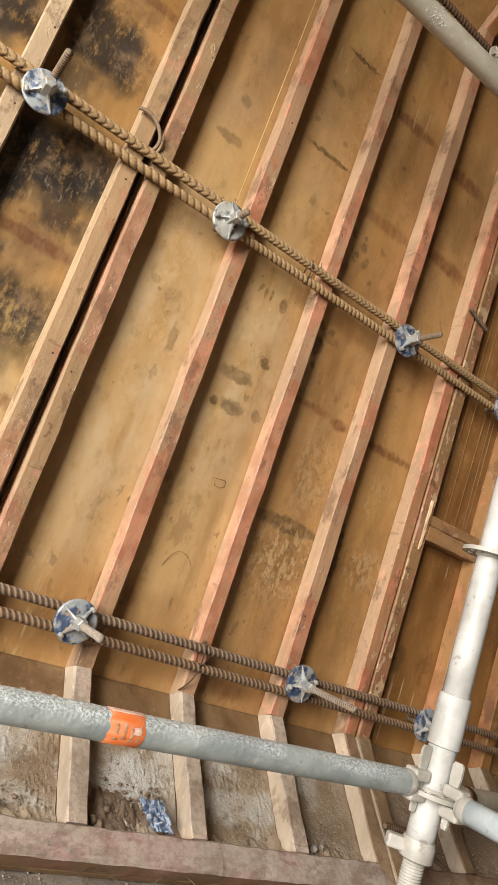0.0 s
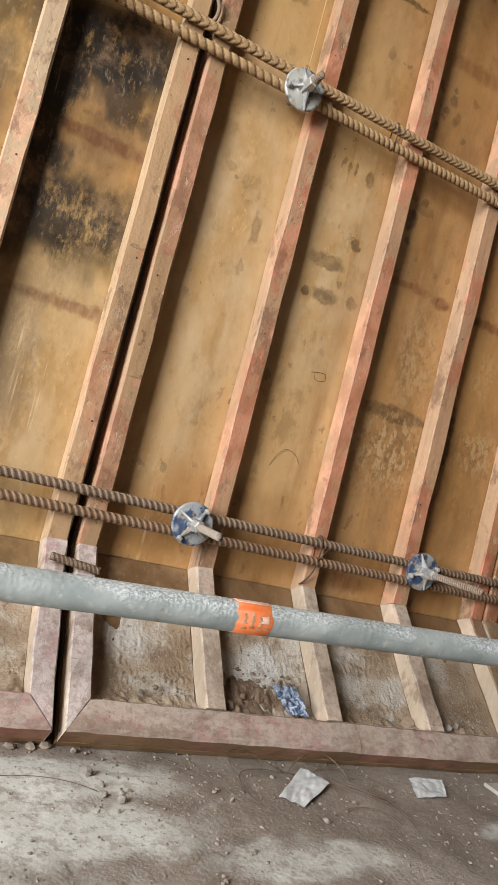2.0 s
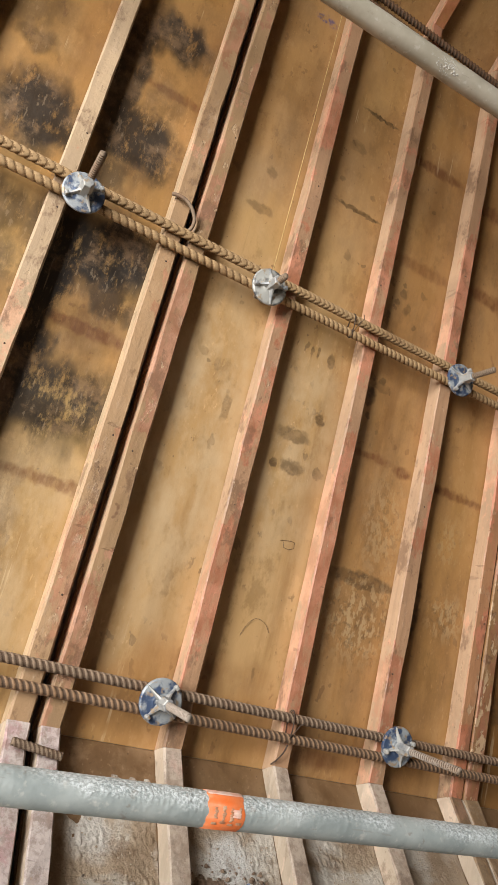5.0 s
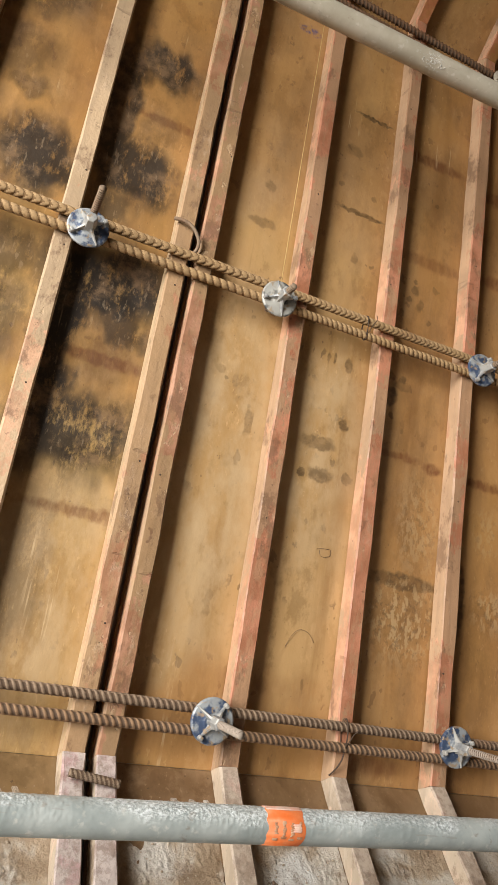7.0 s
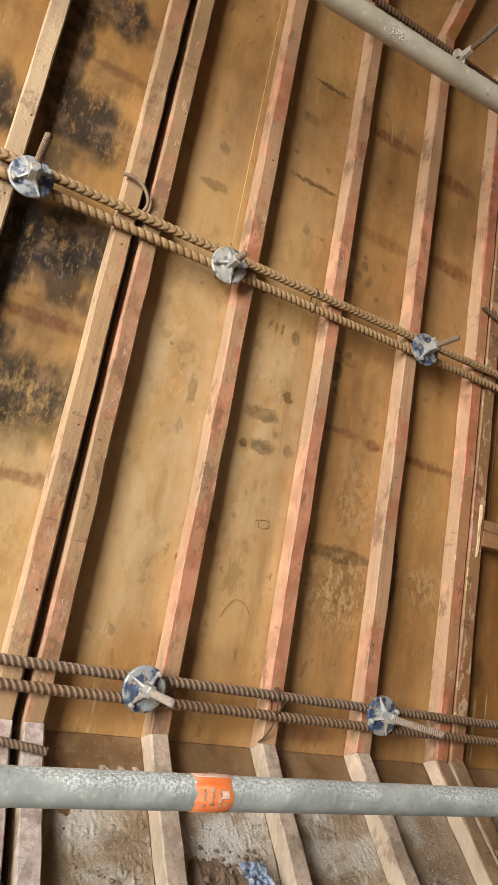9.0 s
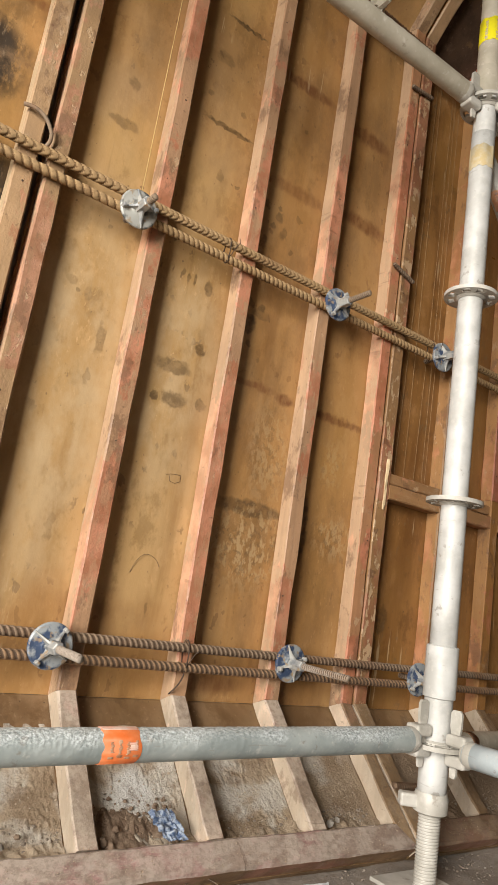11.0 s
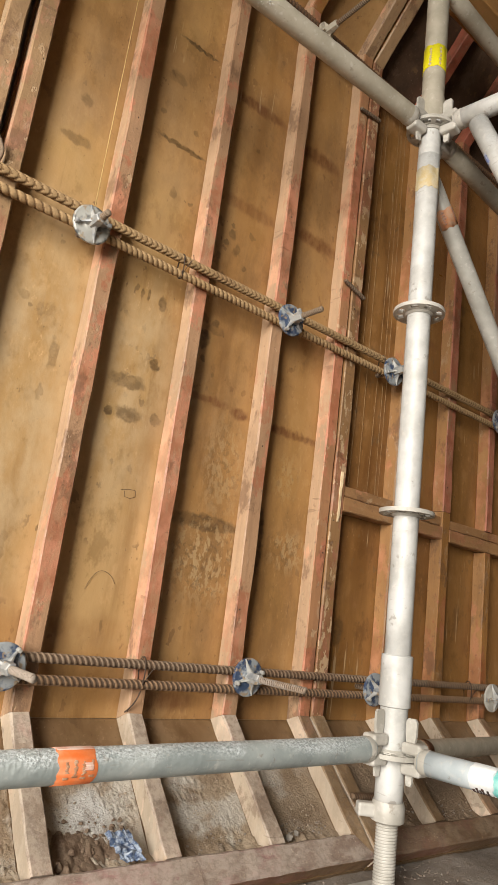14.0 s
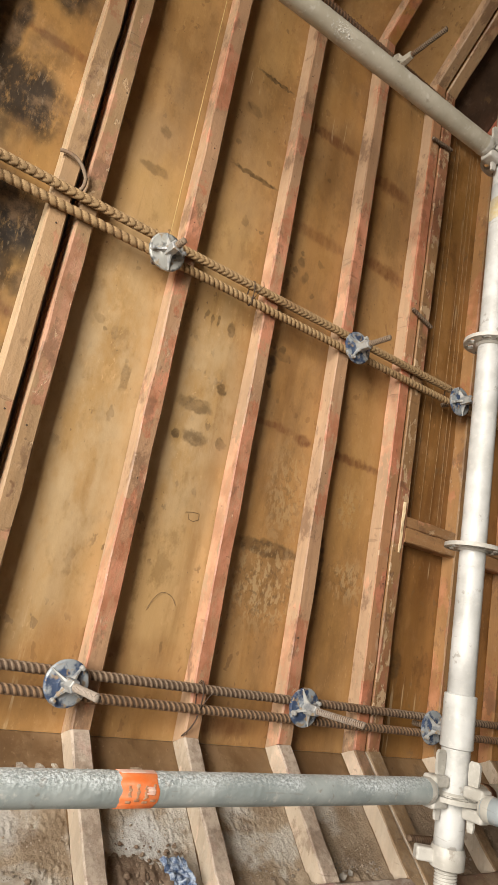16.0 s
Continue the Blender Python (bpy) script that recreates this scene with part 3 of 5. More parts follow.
def ribbed(radius, pitch, height, spin=0.0, sharp=2.2, slope=0.013):
    """Slanted ribs of a reinforcing bar, mirrored on its two halves, with two long ribs."""
    def profile(s, t):
        t = t + spin
        slant = np.abs(((t / math.pi) % 2) - 1)
        wave = 0.5 + 0.5 * np.cos(2 * math.pi * (s + slant * slope) / pitch)
        wave = np.clip(wave * 2.6, 0, 1) ** 0.8 if sharp < 1 else wave ** sharp
        fade = np.clip(np.abs(np.sin(t)) * 2.5, 0, 1)
        along = np.clip(1 - np.abs(np.sin(t)) * 5, 0, 1)
        return radius + height * np.maximum(wave * fade, along * 0.7)
    return profile


def thread(radius, pitch, height):
    return lambda s, t: radius + height * np.cos(2 * math.pi * (s / pitch + t / (2 * math.pi)))


def hull_box(corner_loops, mat, name, wave=0.0008, chamfer=0.003, steps=9, seed=0, side=None, sides=(3, 7)):
    """A sawn timber: lofted between two four-sided ends, with worn edges that waver a little."""
    rnd = random.Random(seed)
    first, last = [[Vector(p) for p in loop] for loop in corner_loops]
    loops = []
    for i in range(steps):
        f = i / (steps - 1)
        quad = [p.lerp(q, f) for p, q in zip(first, last)]
        loop = []
        for j in range(4):
            p, before, after = quad[j], quad[j - 1], quad[(j + 1) % 4]
            c = chamfer * rnd.uniform(0.6, 1.5)
            jit = Vector([rnd.uniform(-wave, wave) for _ in range(3)])
            loop.append(p + (before - p).normalized() * c + jit)
            loop.append(p + (after - p).normalized() * c + jit)
        loops.append(loop)
    verts, faces = rings(loops)
    me = mesh(name, verts, faces, mat)
    if side is not None:
        me.materials.append(side)
        for k, face in enumerate(me.polygons):
            face.material_index = 1 if k % 8 in sides and k < 8 * (steps - 1) else 0
    return me


def bevel_box(name, size, mat, at=(0, 0, 0), turn=None, bevel=0.002, segments=2):
    bm = bmesh.new()
    bmesh.ops.create_cube(bm, size=1)
    bmesh.ops.scale(bm, vec=size, verts=bm.verts)
    bmesh.ops.bevel(bm, geom=list(bm.edges), offset=bevel, segments=segments, affect="EDGES", profile=0.5)
    if turn is not None:
        bmesh.ops.transform(bm, matrix=turn, verts=bm.verts)
    bmesh.ops.translate(bm, vec=at, verts=bm.verts)
    me = bpy.data.meshes.new(name)
    bm.to_mesh(me)
    bm.free()
    me.materials.append(mat)
    return me


def turned(name, a, b, outline, mat, sides=32):
    """A lathe-turned piece along a-b: outline rows (distance, radius)."""
    a = Vector(a)
    d, u, w = axes(a, b)
    loops = [[a + d * s + (u * math.cos(2 * math.pi * i / sides) + w * math.sin(2 * math.pi * i / sides)) * r for i in range(sides)] for s, r in outline]
    verts, faces = rings(loops)
    me = mesh(name, verts, faces, mat, True)
    me.set_sharp_from_angle(angle=radians(28))
    return me


# ---- formwork panels ----
MITRE = DEEP * math.tan(radians(22.5))
LOW_RUN, TOP_RUN = 0.244, 0.62
TOP_LEAN = radians(41)


def slope_low(s, depth):
    """Point (y, z) on the lower splay: s metres out from the wall, depth metres behind its front."""
    k = depth * math.sqrt(0.5)
    return -s + k, FOOT - s - k


def slope_top(s, depth):
    """Point (y, z) on the upper splay, s metres up along it."""
    c, k = math.cos(TOP_LEAN), math.sin(TOP_LEAN)
    return -s * k + depth * c, HEAD + s * c + depth * k


TOP_MITRE = DEEP * math.tan(TOP_LEAN / 2)


# battens in two lengths: end of the lower, start of the upper, timber of the lower
BUTTED = {1.518: (0.338, 0.412, ORANGE_WOOD), 1.270: (0.432, 0.434, ORANGE_WOOD)}


def upright(x0, x1, mat, panel, seed, low_mat, top_mat, side, edge="", rail=0.040):
    """A batten of three mitred lengths: lower splay, wall, upper splay."""
    def quad(front, back):
        return [(x0, *front), (x1, *front), (x1, *back), (x0, *back)]
    foot, head = quad((0, FOOT), (DEEP, FOOT - MITRE)), quad((0, HEAD), (DEEP, HEAD + TOP_MITRE))
    if x0 in BUTTED:
        top_of_low, low_of_top, low_timber = BUTTED[x0]
        below, above = quad((0, top_of_low), (DEEP, top_of_low)), quad((0, low_of_top), (DEEP, low_of_top))
        part("batten", hull_box((foot, below), low_timber, "batten", steps=9, seed=seed, side=side), panel)
        part("batten", hull_box((above, head), mat, "batten", steps=20, seed=seed + 3, side=side), panel)
    else:
        part("batten", hull_box((foot, head), mat, "batten", steps=26, seed=seed, side=side), panel)
    end0, end1 = LOW_RUN - (0 if edge == "left" else rail), LOW_RUN - (0 if edge == "right" else rail)
    low = [(x0, *slope_low(end0, 0)), (x1, *slope_low(end1, 0)), (x1, *slope_low(end1, DEEP)), (x0, *slope_low(end0, DEEP))]
    part("splay_batten", hull_box((low, foot), low_mat, "splay_batten", wave=0.0012, seed=seed + 1, side=SIDE_DUSTY), panel)
    high = quad(slope_top(TOP_RUN, 0), slope_top(TOP_RUN, DEEP))
    part("splay_batten", hull_box((head, high), top_mat, "splay_batten", seed=seed + 2, side=side if top_mat is not DEEP_RED else None), panel)


def sheet(name, x0, x1, edge_a, edge_b, normal, mat, panel, thick=0.015):
    """A plywood sheet between two lines along the wall, given as (y, z)."""
    ny, nz = normal[0] * thick, normal[1] * thick
    (ya, za), (yb, zb) = edge_a, edge_b
    verts = [(x0, ya, za), (x1, ya, za), (x1, yb, zb), (x0, yb, zb)]
    verts += [(x, y + ny, z + nz) for x, y, z in verts]
    faces = [(0, 3, 2, 1), (4, 5, 6, 7), (0, 1, 5, 4), (1, 2, 6, 5), (2, 3, 7, 6), (3, 0, 4, 7)]
    part(name, mesh(name, verts, [tuple(reversed(f)) for f in faces], mat), panel)


def formwork(x0, x1, battens, label, ply, low_ply, top_ply, seed, side, low=None):
    """battens: rows of (left edge, width, wall timber, upper splay timber)."""
    panel = thing("formwork_panel", ((x0 + x1) / 2, 0, FOOT), label, "formwork panel", "formwork panels")
    g = 0.0004
    sheet("plywood_sheet", x0, x1, (DEEP, FOOT - MITRE + g), (DEEP, HEAD + TOP_MITRE - g), (1, 0), ply, panel)
    h = math.sqrt(0.5)
    sheet("splay_sheet", x0, x1, slope_low(LOW_RUN, DEEP), (DEEP + g, FOOT - MITRE - g), (h, -h), low_ply, panel)
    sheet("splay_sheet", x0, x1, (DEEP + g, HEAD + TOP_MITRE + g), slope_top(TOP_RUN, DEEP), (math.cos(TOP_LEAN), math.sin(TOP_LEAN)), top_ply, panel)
    for i, (left, width, mat, top_mat) in enumerate(battens):
        upright(left, left + width, mat, panel, seed + 7 * i, low or (DUSTY if 0 < i < len(battens) - 1 else EARTHY if left > 0.5 else SOLE), top_mat, side, "left" if i == 0 else "right" if i == len(battens) - 1 else "")
    a, b = LOW_RUN - 0.039, LOW_RUN
    ends = []
    first, last = battens[0], battens[-1]
    for upper, lower in ((first[0] + first[1] + 0.001, first[0] + 0.0015), (last[0] - 0.001, last[0] + last[1] - 0.0015)):
        ends.append([(upper, *slope_low(a, -0.001)), (upper, *slope_low(a, DEEP)), (lower, *slope_low(b, DEEP)), (lower, *slope_low(b, -0.001))])
    part("sole_rail", hull_box(ends, BROWN_RAIL if x0 > 0.7 else RAIL, "sole_rail", wave=0.0008, chamfer=0.004, steps=40, seed=seed + 90, side=UNDER, sides=(4, 5)), panel, "dusty mitred bottom rail")
    return panel


left_panel = formwork(-1.345, -0.2805, [(-1.343, 0.040, SPLIT, RED), (-1.09, 0.040, RED, RED), (-0.83, 0.040, RED, RED), (-0.566, 0.040, PALE_RED, RED), (-0.322, 0.041, SPLIT, SPLIT)],
                      "amber plywood panel with red battens, blackened by mould", PLY_MOULDY, PLY_CRUST, PLY_MOULDY, 100, SIDE_CREAM)
main_panel = formwork(-0.2625, 0.7605, [(-0.261, 0.038, MOTTLED, MOTTLED), (-0.020, 0.040, PINK, ORANGE_WOOD), (0.229, 0.038, PINK, ORANGE_WOOD), (0.479, 0.041, PINK, ORANGE_WOOD), (0.719, 0.040, SALMON, SPLIT)],
                      "amber stained plywood panel with faded red battens", PLY, PLY_CRUST, PLY, 200, SIDE_PINK)
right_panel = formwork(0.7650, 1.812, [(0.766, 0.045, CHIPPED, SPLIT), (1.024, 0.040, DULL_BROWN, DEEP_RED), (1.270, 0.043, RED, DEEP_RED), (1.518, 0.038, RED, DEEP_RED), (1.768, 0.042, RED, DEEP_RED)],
                       "dark brown plywood panel with orange battens and noggings", PLY_BROWN, PLY_CRUST, PLY_BLACK, 300, SIDE_ORANGE, EARTHY)
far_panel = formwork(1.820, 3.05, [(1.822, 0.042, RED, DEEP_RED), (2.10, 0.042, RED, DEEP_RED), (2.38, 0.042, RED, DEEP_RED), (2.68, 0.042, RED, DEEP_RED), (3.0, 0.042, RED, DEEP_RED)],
                     "dark brown plywood panel with red battens in shade", PLY_BROWN, PLY_CRUST, PLY_BLACK, 400, SIDE_ORANGE, EARTHY)

# noggings between the battens of the right panel
for i, (xa, xb) in enumerate(((0.812, 1.023), (1.065, 1.269), (1.314, 1.767))):
    z0 = 0.346 - 0.003 * i
    for low, high, front in ((z0, z0 + 0.040, -0.001), (z0 + 0.042, z0 + 0.072, 0.004)):
        ends = [[(x, front, low), (x, DEEP, low), (x, DEEP, high), (x, front, high)] for x in (xa, xb)]
        part("nogging", hull_box(ends, NOGGING, "nogging", steps=7, seed=500 + i + int(high * 90)), right_panel)


# nail heads in the battens
rnd = random.Random(17)
for panel, rows in ((left_panel, (-0.566, -0.322)), (main_panel, (-0.261, -0.020, 0.229, 0.479, 0.719)), (right_panel, (0.766, 1.270))):
    for x in rows:
        for z in rnd.sample((0.05, 0.30, 0.52, 0.72, 0.98, 1.20, 1.45), 3):
            at = (x + rnd.uniform(0.010, 0.030), 0.0006, z + rnd.uniform(-0.09, 0.09))
            part("nail", turned("nail", at, (at[0], -1, at[2]), [(0, 0.0021), (0.0008, 0.0021), (0.0013, 0.0013)], WIRE, 10), panel)


# ---- reinforcing-bar walers ----
def waler(z, x0, x1, mat, label, sag=0.0, spin=0.0, pitch=0.0122, core=0.0084, sharp=2.4):
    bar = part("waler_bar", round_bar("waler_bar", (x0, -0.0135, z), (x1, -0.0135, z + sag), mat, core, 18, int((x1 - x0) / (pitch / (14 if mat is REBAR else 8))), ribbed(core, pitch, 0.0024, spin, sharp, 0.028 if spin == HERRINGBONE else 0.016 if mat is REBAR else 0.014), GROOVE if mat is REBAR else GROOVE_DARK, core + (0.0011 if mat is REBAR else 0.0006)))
    tagged(bar, label, "reinforcing bar", "waler bars")


HERRINGBONE, ROPE, LOW_ROPE = math.pi + 0.45, 1.5 * math.pi + 0.45, 1.5 * math.pi
waler(0.8255, -1.34, -0.0670, REBAR, "dusty ribbed steel bar lying across the formwork battens", 0.0006, HERRINGBONE, 0.0170, 0.0084, 0.5)
waler(0.8262, -0.0665, 2.6, REBAR, "dusty ribbed steel bar lying across the formwork battens", 0.0014, HERRINGBONE, 0.0136, 0.0083, 0.5)
waler(0.788, -1.34, -0.0670, REBAR, "dusty ribbed steel bar with wide slanted ribs", -0.0006, ROPE, 0.0180, 0.0085, 0.5)
waler(0.7874, -0.0665, 2.6, REBAR, "dusty ribbed steel bar with wide slanted ribs", -0.0014, ROPE, 0.0136, 0.0083, 0.5)
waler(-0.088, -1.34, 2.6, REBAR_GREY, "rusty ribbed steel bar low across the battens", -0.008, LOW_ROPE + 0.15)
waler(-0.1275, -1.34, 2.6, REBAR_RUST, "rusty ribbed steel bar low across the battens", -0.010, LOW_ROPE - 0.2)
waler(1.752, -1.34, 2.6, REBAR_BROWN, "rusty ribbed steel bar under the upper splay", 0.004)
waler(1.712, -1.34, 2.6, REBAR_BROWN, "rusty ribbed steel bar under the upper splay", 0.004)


# ---- tie nuts ----
def tie_nut(x, z, reach, spin, lean=0.0, label="blued zinc star nut on a threaded tie rod", mat=ZINC, cast=ZINC_PALE, k=1.0, rod=ROD):
    """A round plate with four cast ribs, a hexagonal hub and two rim lugs, on a threaded rod; k scales the plate."""
    y = -0.030
    nut = thing("tie_nut", (x, y, z), label, "tie nut", "tie nuts")
    outline = [(0.0, 0.040 * k), (0.002, 0.043 * k), (0.006, 0.043 * k), (0.008, 0.040 * k), (0.0095, 0.022 * k), (0.012, 0.018 * k)]
    part("plate", turned("plate", (x, y, z), (x, y - 1, z), outline, mat, 40), nut)
    for q in range(4):
        a = radians(spin + 90 * q)
        c, s = math.cos(a), math.sin(a)
        verts = []
        for r, top, wide in ((0.010, 0.027, 0.0075), (0.020 * k, 0.0185, 0.0048), (0.032 * k, 0.0125, 0.0034), (0.0420 * k, 0.0095, 0.0022)):
            for side, depth in ((-1, 0.006), (-0.35, top), (0.35, top), (1, 0.006)):
                verts.append((x + c * r - s * wide * side, y - depth, z + s * r + c * wide * side))
        faces = [(i * 4 + j, i * 4 + (j + 1) % 4, i * 4 + 4 + (j + 1) % 4, i * 4 + 4 + j) for i in range(3) for j in range(4)]
        part("wing", mesh("wing", verts, faces + [(3, 2, 1, 0), (12, 13, 14, 15)], cast), nut)
    for q in (0, 2):
        a = radians(spin + 90 * q)
        turn = Matrix.Rotation(-a, 4, "Y")
        part("lug", bevel_box("lug", (0.008 * k, 0.014, 0.010 * k), cast, (x + 0.037 * k * math.cos(a), y - 0.012, z + 0.037 * k * math.sin(a)), turn, 0.0025), nut)
    hexa = [(0.008, 0.0130), (0.009, 0.0142), (0.048, 0.0122), (0.050, 0.0100)]
    part("hub", turned("hub", (x, y, z), (x, y - 1, z), hexa, cast, 6), nut)
    tip = Vector((x + random.uniform(-0.003, 0.003), -reach, z + lean))
    length = (tip - Vector((x, y, z))).length
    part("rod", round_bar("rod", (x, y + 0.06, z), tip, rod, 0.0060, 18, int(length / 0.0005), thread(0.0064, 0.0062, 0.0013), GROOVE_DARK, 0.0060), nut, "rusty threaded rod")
    return nut


tie_nut(-0.505, 0.792, 0.150, 35, 0.025)
tie_nut(-0.067, 0.789, 0.105, 15, mat=ZINC_GREY)
tie_nut(0.513, 0.795, 0.148, 62)
tie_nut(0.937, 0.792, 0.12, 20)
tie_nut(1.524, 0.800, 0.12, 50)
tie_nut(-0.064, -0.108, 0.177, 55, rod=ROD_BRIGHT)
tie_nut(0.511, -0.102, 0.224, 20, rod=ROD_BRIGHT)
tie_nut(0.960, -0.115, 0.12, 40)
tie_nut(1.537, -0.122, 0.12, 10, mat=CAST)
tie_nut(0.516, 1.728, 0.205, 30, mat=TUBE_DULL, cast=TUBE_DULL, k=0.66, label="pale steel nut on a long threaded tie rod")
tie_nut(-0.64, -0.106, 0.165, 55)


# ---- scaffold ----
POST_X, POST_Y = 0.671, -0.330
post = thing("scaffold_post", (POST_X, POST_Y, -0.475), "pale galvanised scaffold post with rosettes on a screw jack", "scaffold post")


def on_post(z):
    return Vector((POST_X - 0.009 * z, POST_Y, z))


def tube(name, a, b, mat, radius, parent, label="", lumps=0.0, steps=160, seed=0, bare=(9, 9)):
    """A scaffold tube; lumps is the height of dried mortar on it, bare a stretch without."""
    def profile(s, t):
        out = np.full((s.shape[0], t.shape[1]), radius)
        if lumps:
            for i, sv in enumerate(s[:, 0]):
                if bare[0] < sv < bare[1]:
                    continue
                patchy = 0.55 + 0.9 * noise.noise(Vector((sv * 5, seed, 2)))
                for j, tv in enumerate(t[0]):
                    lie = max(0.0, math.sin(tv - 0.55)) * patchy
                    if lie > 0:
                        n = noise.fractal(Vector((sv * 170 + seed, math.cos(tv) * 4.4, math.sin(tv) * 4.4)), 0.7, 2.1, 3)
                        out[i, j] += lumps * max(0.0, n + 0.15) * min(1.0, lie * 1.6)
        return out
    return part(name, round_bar(name, a, b, mat, radius, 32 if not lumps else 64, steps if lumps else 12, profile), parent, label)


tube("lower_tube", on_post(-0.30), on_post(-0.03), TUBE_PALE, 0.0292, post)
tube("upper_tube", on_post(-0.03), on_post(1.226), TUBE_PALE, 0.0282, post)
tube("neck", on_post(1.216), on_post(1.346), TUBE_PALE, 0.0275, post)
tube("top_tube", on_post(1.336), on_post(2.35), TUBE_DULL, 0.0295, post)
part("collar", turned("collar", on_post(-0.112), on_post(1), [(0, 0.030), (0.002, 0.0335), (0.104, 0.0335), (0.106, 0.030)], TUBE_PALE), post)
part("coupling", turned("coupling", on_post(1.331), on_post(2), [(0, 0.029), (0.004, 0.0325), (0.06, 0.0325), (0.085, 0.0295)], TUBE_DULL), post)
part("jack_screw", round_bar("jack_screw", on_post(-0.472), on_post(-0.29), CAST, 0.022, 24, 260, thread(0.0215, 0.0058, 0.0011)), post, "coarse threaded jack screw")
part("jack_collar", turned("jack_collar", on_post(-0.332), on_post(1), [(0, 0.029), (0.003, 0.034), (0.030, 0.0345), (0.040, 0.031)], CAST), post)
for way, reach in ((radians(146), 0.044), (radians(26), 0.034)):
    aside = Vector((math.cos(way), math.sin(way), 0))
    part("jack_handle", bevel_box("jack_handle", (0.042, 0.026, 0.026), CAST, on_post(-0.312) + aside * reach, Matrix.Rotation(way, 4, "Z"), 0.005, 3), post)
part("base_plate", bevel_box("base_plate", (0.15, 0.15, 0.008), CAST, on_post(-0.473), None, 0.002), post)


def rosette(z):
    """A ring plate with eight holes round the post."""
    c = on_post(z)
    up = (on_post(2) - on_post(0)).normalized()
    d, u, w = axes(c, c + up)
    verts, faces = [], []

    def slice_of_ring(r0, r1, start, stop, steps):
        """One piece of the plate between two radii and two angles."""
        loops = []
        for i in range(steps + 1):
            a = start + (stop - start) * i / steps
            way = u * math.cos(a) + w * math.sin(a)
            loops.append([c + way * r0 + up * 0.0045, c + way * r1 + up * 0.0045, c + way * r1 - up * 0.0045, c + way * r0 - up * 0.0045])
        more, quads = rings(loops)
        faces.extend(tuple(len(verts) + k for k in q) for q in quads)
        verts.extend(more)

    eighth = math.pi / 4
    for k in range(8):
        slice_of_ring(0.0285, 0.039, k * eighth, (k + 1) * eighth, 5)
        slice_of_ring(0.0545, 0.0615, k * eighth, (k + 1) * eighth, 6)
        half = 0.13 if k % 2 else 0.22
        slice_of_ring(0.039, 0.0545, k * eighth - half, k * eighth + half, 3)
    ring = part("rosette", mesh("rosette", verts, faces, CAST), post)
    part("weld", turned("weld", c - up * 0.010, c + up, [(0, 0.0305), (0.004, 0.034), (0.016, 0.034), (0.02, 0.0305)], CAST), ring)
    return c


Z_LOW, Z_TOP = -0.203, 1.307
LEDGER = Vector((0.673, -0.33, -0.192))
for z in (Z_LOW, 0.301, 0.792, Z_TOP):
    rosette(z)


def ledger_head(at, way, owner):
    """Cast wedge head that grips a rosette at at; way points along the ledger from the post."""
    way = Vector(way).normalized()
    turn = way.to_track_quat("X", "Z").to_matrix().to_4x4()
    def place(offset):
        return Vector(at) + turn @ Vector(offset)
    for h in (0.019, -0.019):
        part("jaw", bevel_box("jaw", (0.046, 0.034, 0.023), CAST, place((0.055, 0, h)), turn, 0.006, 3), owner)
    part("socket", turned("socket", place((0.066, 0, 0)), place((1, 0, 0)), [(0, 0.014), (0.003, 0.0215), (0.012, 0.0248), (0.022, 0.0252), (0.026, 0.0244)], CAST, 32), owner)
    verts = []
    for z, w in ((-0.052, 0.005), (-0.045, 0.007), (0.03, 0.010), (0.045, 0.0125), (0.070, 0.0125), (0.076, 0.008)):
        for dx, dy in ((-w, -0.003), (w, -0.003), (w, 0.003), (-w, 0.003)):
            verts.append(place((0.046 + dx, dy, z)))
    faces = [(i * 4 + j, i * 4 + (j + 1) % 4, i * 4 + 4 + (j + 1) % 4, i * 4 + 4 + j) for i in range(5) for j in range(4)]
    part("wedge", mesh("wedge", verts, faces + [(3, 2, 1, 0), (20, 21, 22, 23)], CAST), owner, "pale steel locking wedge")


def ledger(name, node, end, mat, label, lumps=0.0, group="scaffold ledgers", seed=0, steps=160, head=True, bare=(9, 9)):
    node, end = Vector(node), Vector(end)
    way = (end - node).normalized()
    bar = thing(name, (node + end) / 2, label, "scaffold tube", group)
    tube("tube", node + way * (0.075 if head else 0.0), end, mat, 0.0242, bar, "", lumps, steps, seed, bare)
    if head:
        ledger_head(node, way, bar)
    return bar


LOW_LEFT, LOW_RIGHT, LOW_CROSS = Vector((-1.6, -0.366, -0.222)), Vector((1.75, -0.04, -0.258)), Vector((0.745, -1.38, -0.200))
TOP_CROSS = Vector((0.815, -1.40, 1.311))
BRACE_A, BRACE_B = Vector((0.721, -0.282, 1.241)), Vector((1.80, -0.29, 0.085))
CROSS_A, CROSS_B = Vector((0.679, -0.459, 1.275)), Vector((0.754, -1.017, -0.05))
low_left = ledger("scaffold_ledger", LEDGER, LOW_LEFT, TUBE_GREY, "galvanised scaffold ledger crusted with mortar, orange label", 0.0010, steps=1600, seed=3, bare=(0.615, 0.692))
low_right = ledger("scaffold_ledger", on_post(Z_LOW), LOW_RIGHT, TUBE_DULL, "dull galvanised scaffold ledger running along the formwork")
low_cross = ledger("scaffold_ledger", on_post(Z_LOW), LOW_CROSS, TUBE_BLUE, "pale galvanised cross ledger with white and teal labels")
top_left = ledger("scaffold_ledger", on_post(Z_TOP), (-1.6, -0.245, 1.303), TUBE_DULL, "dull galvanised scaffold ledger below the upper splay", 0.0012, steps=500, seed=9)
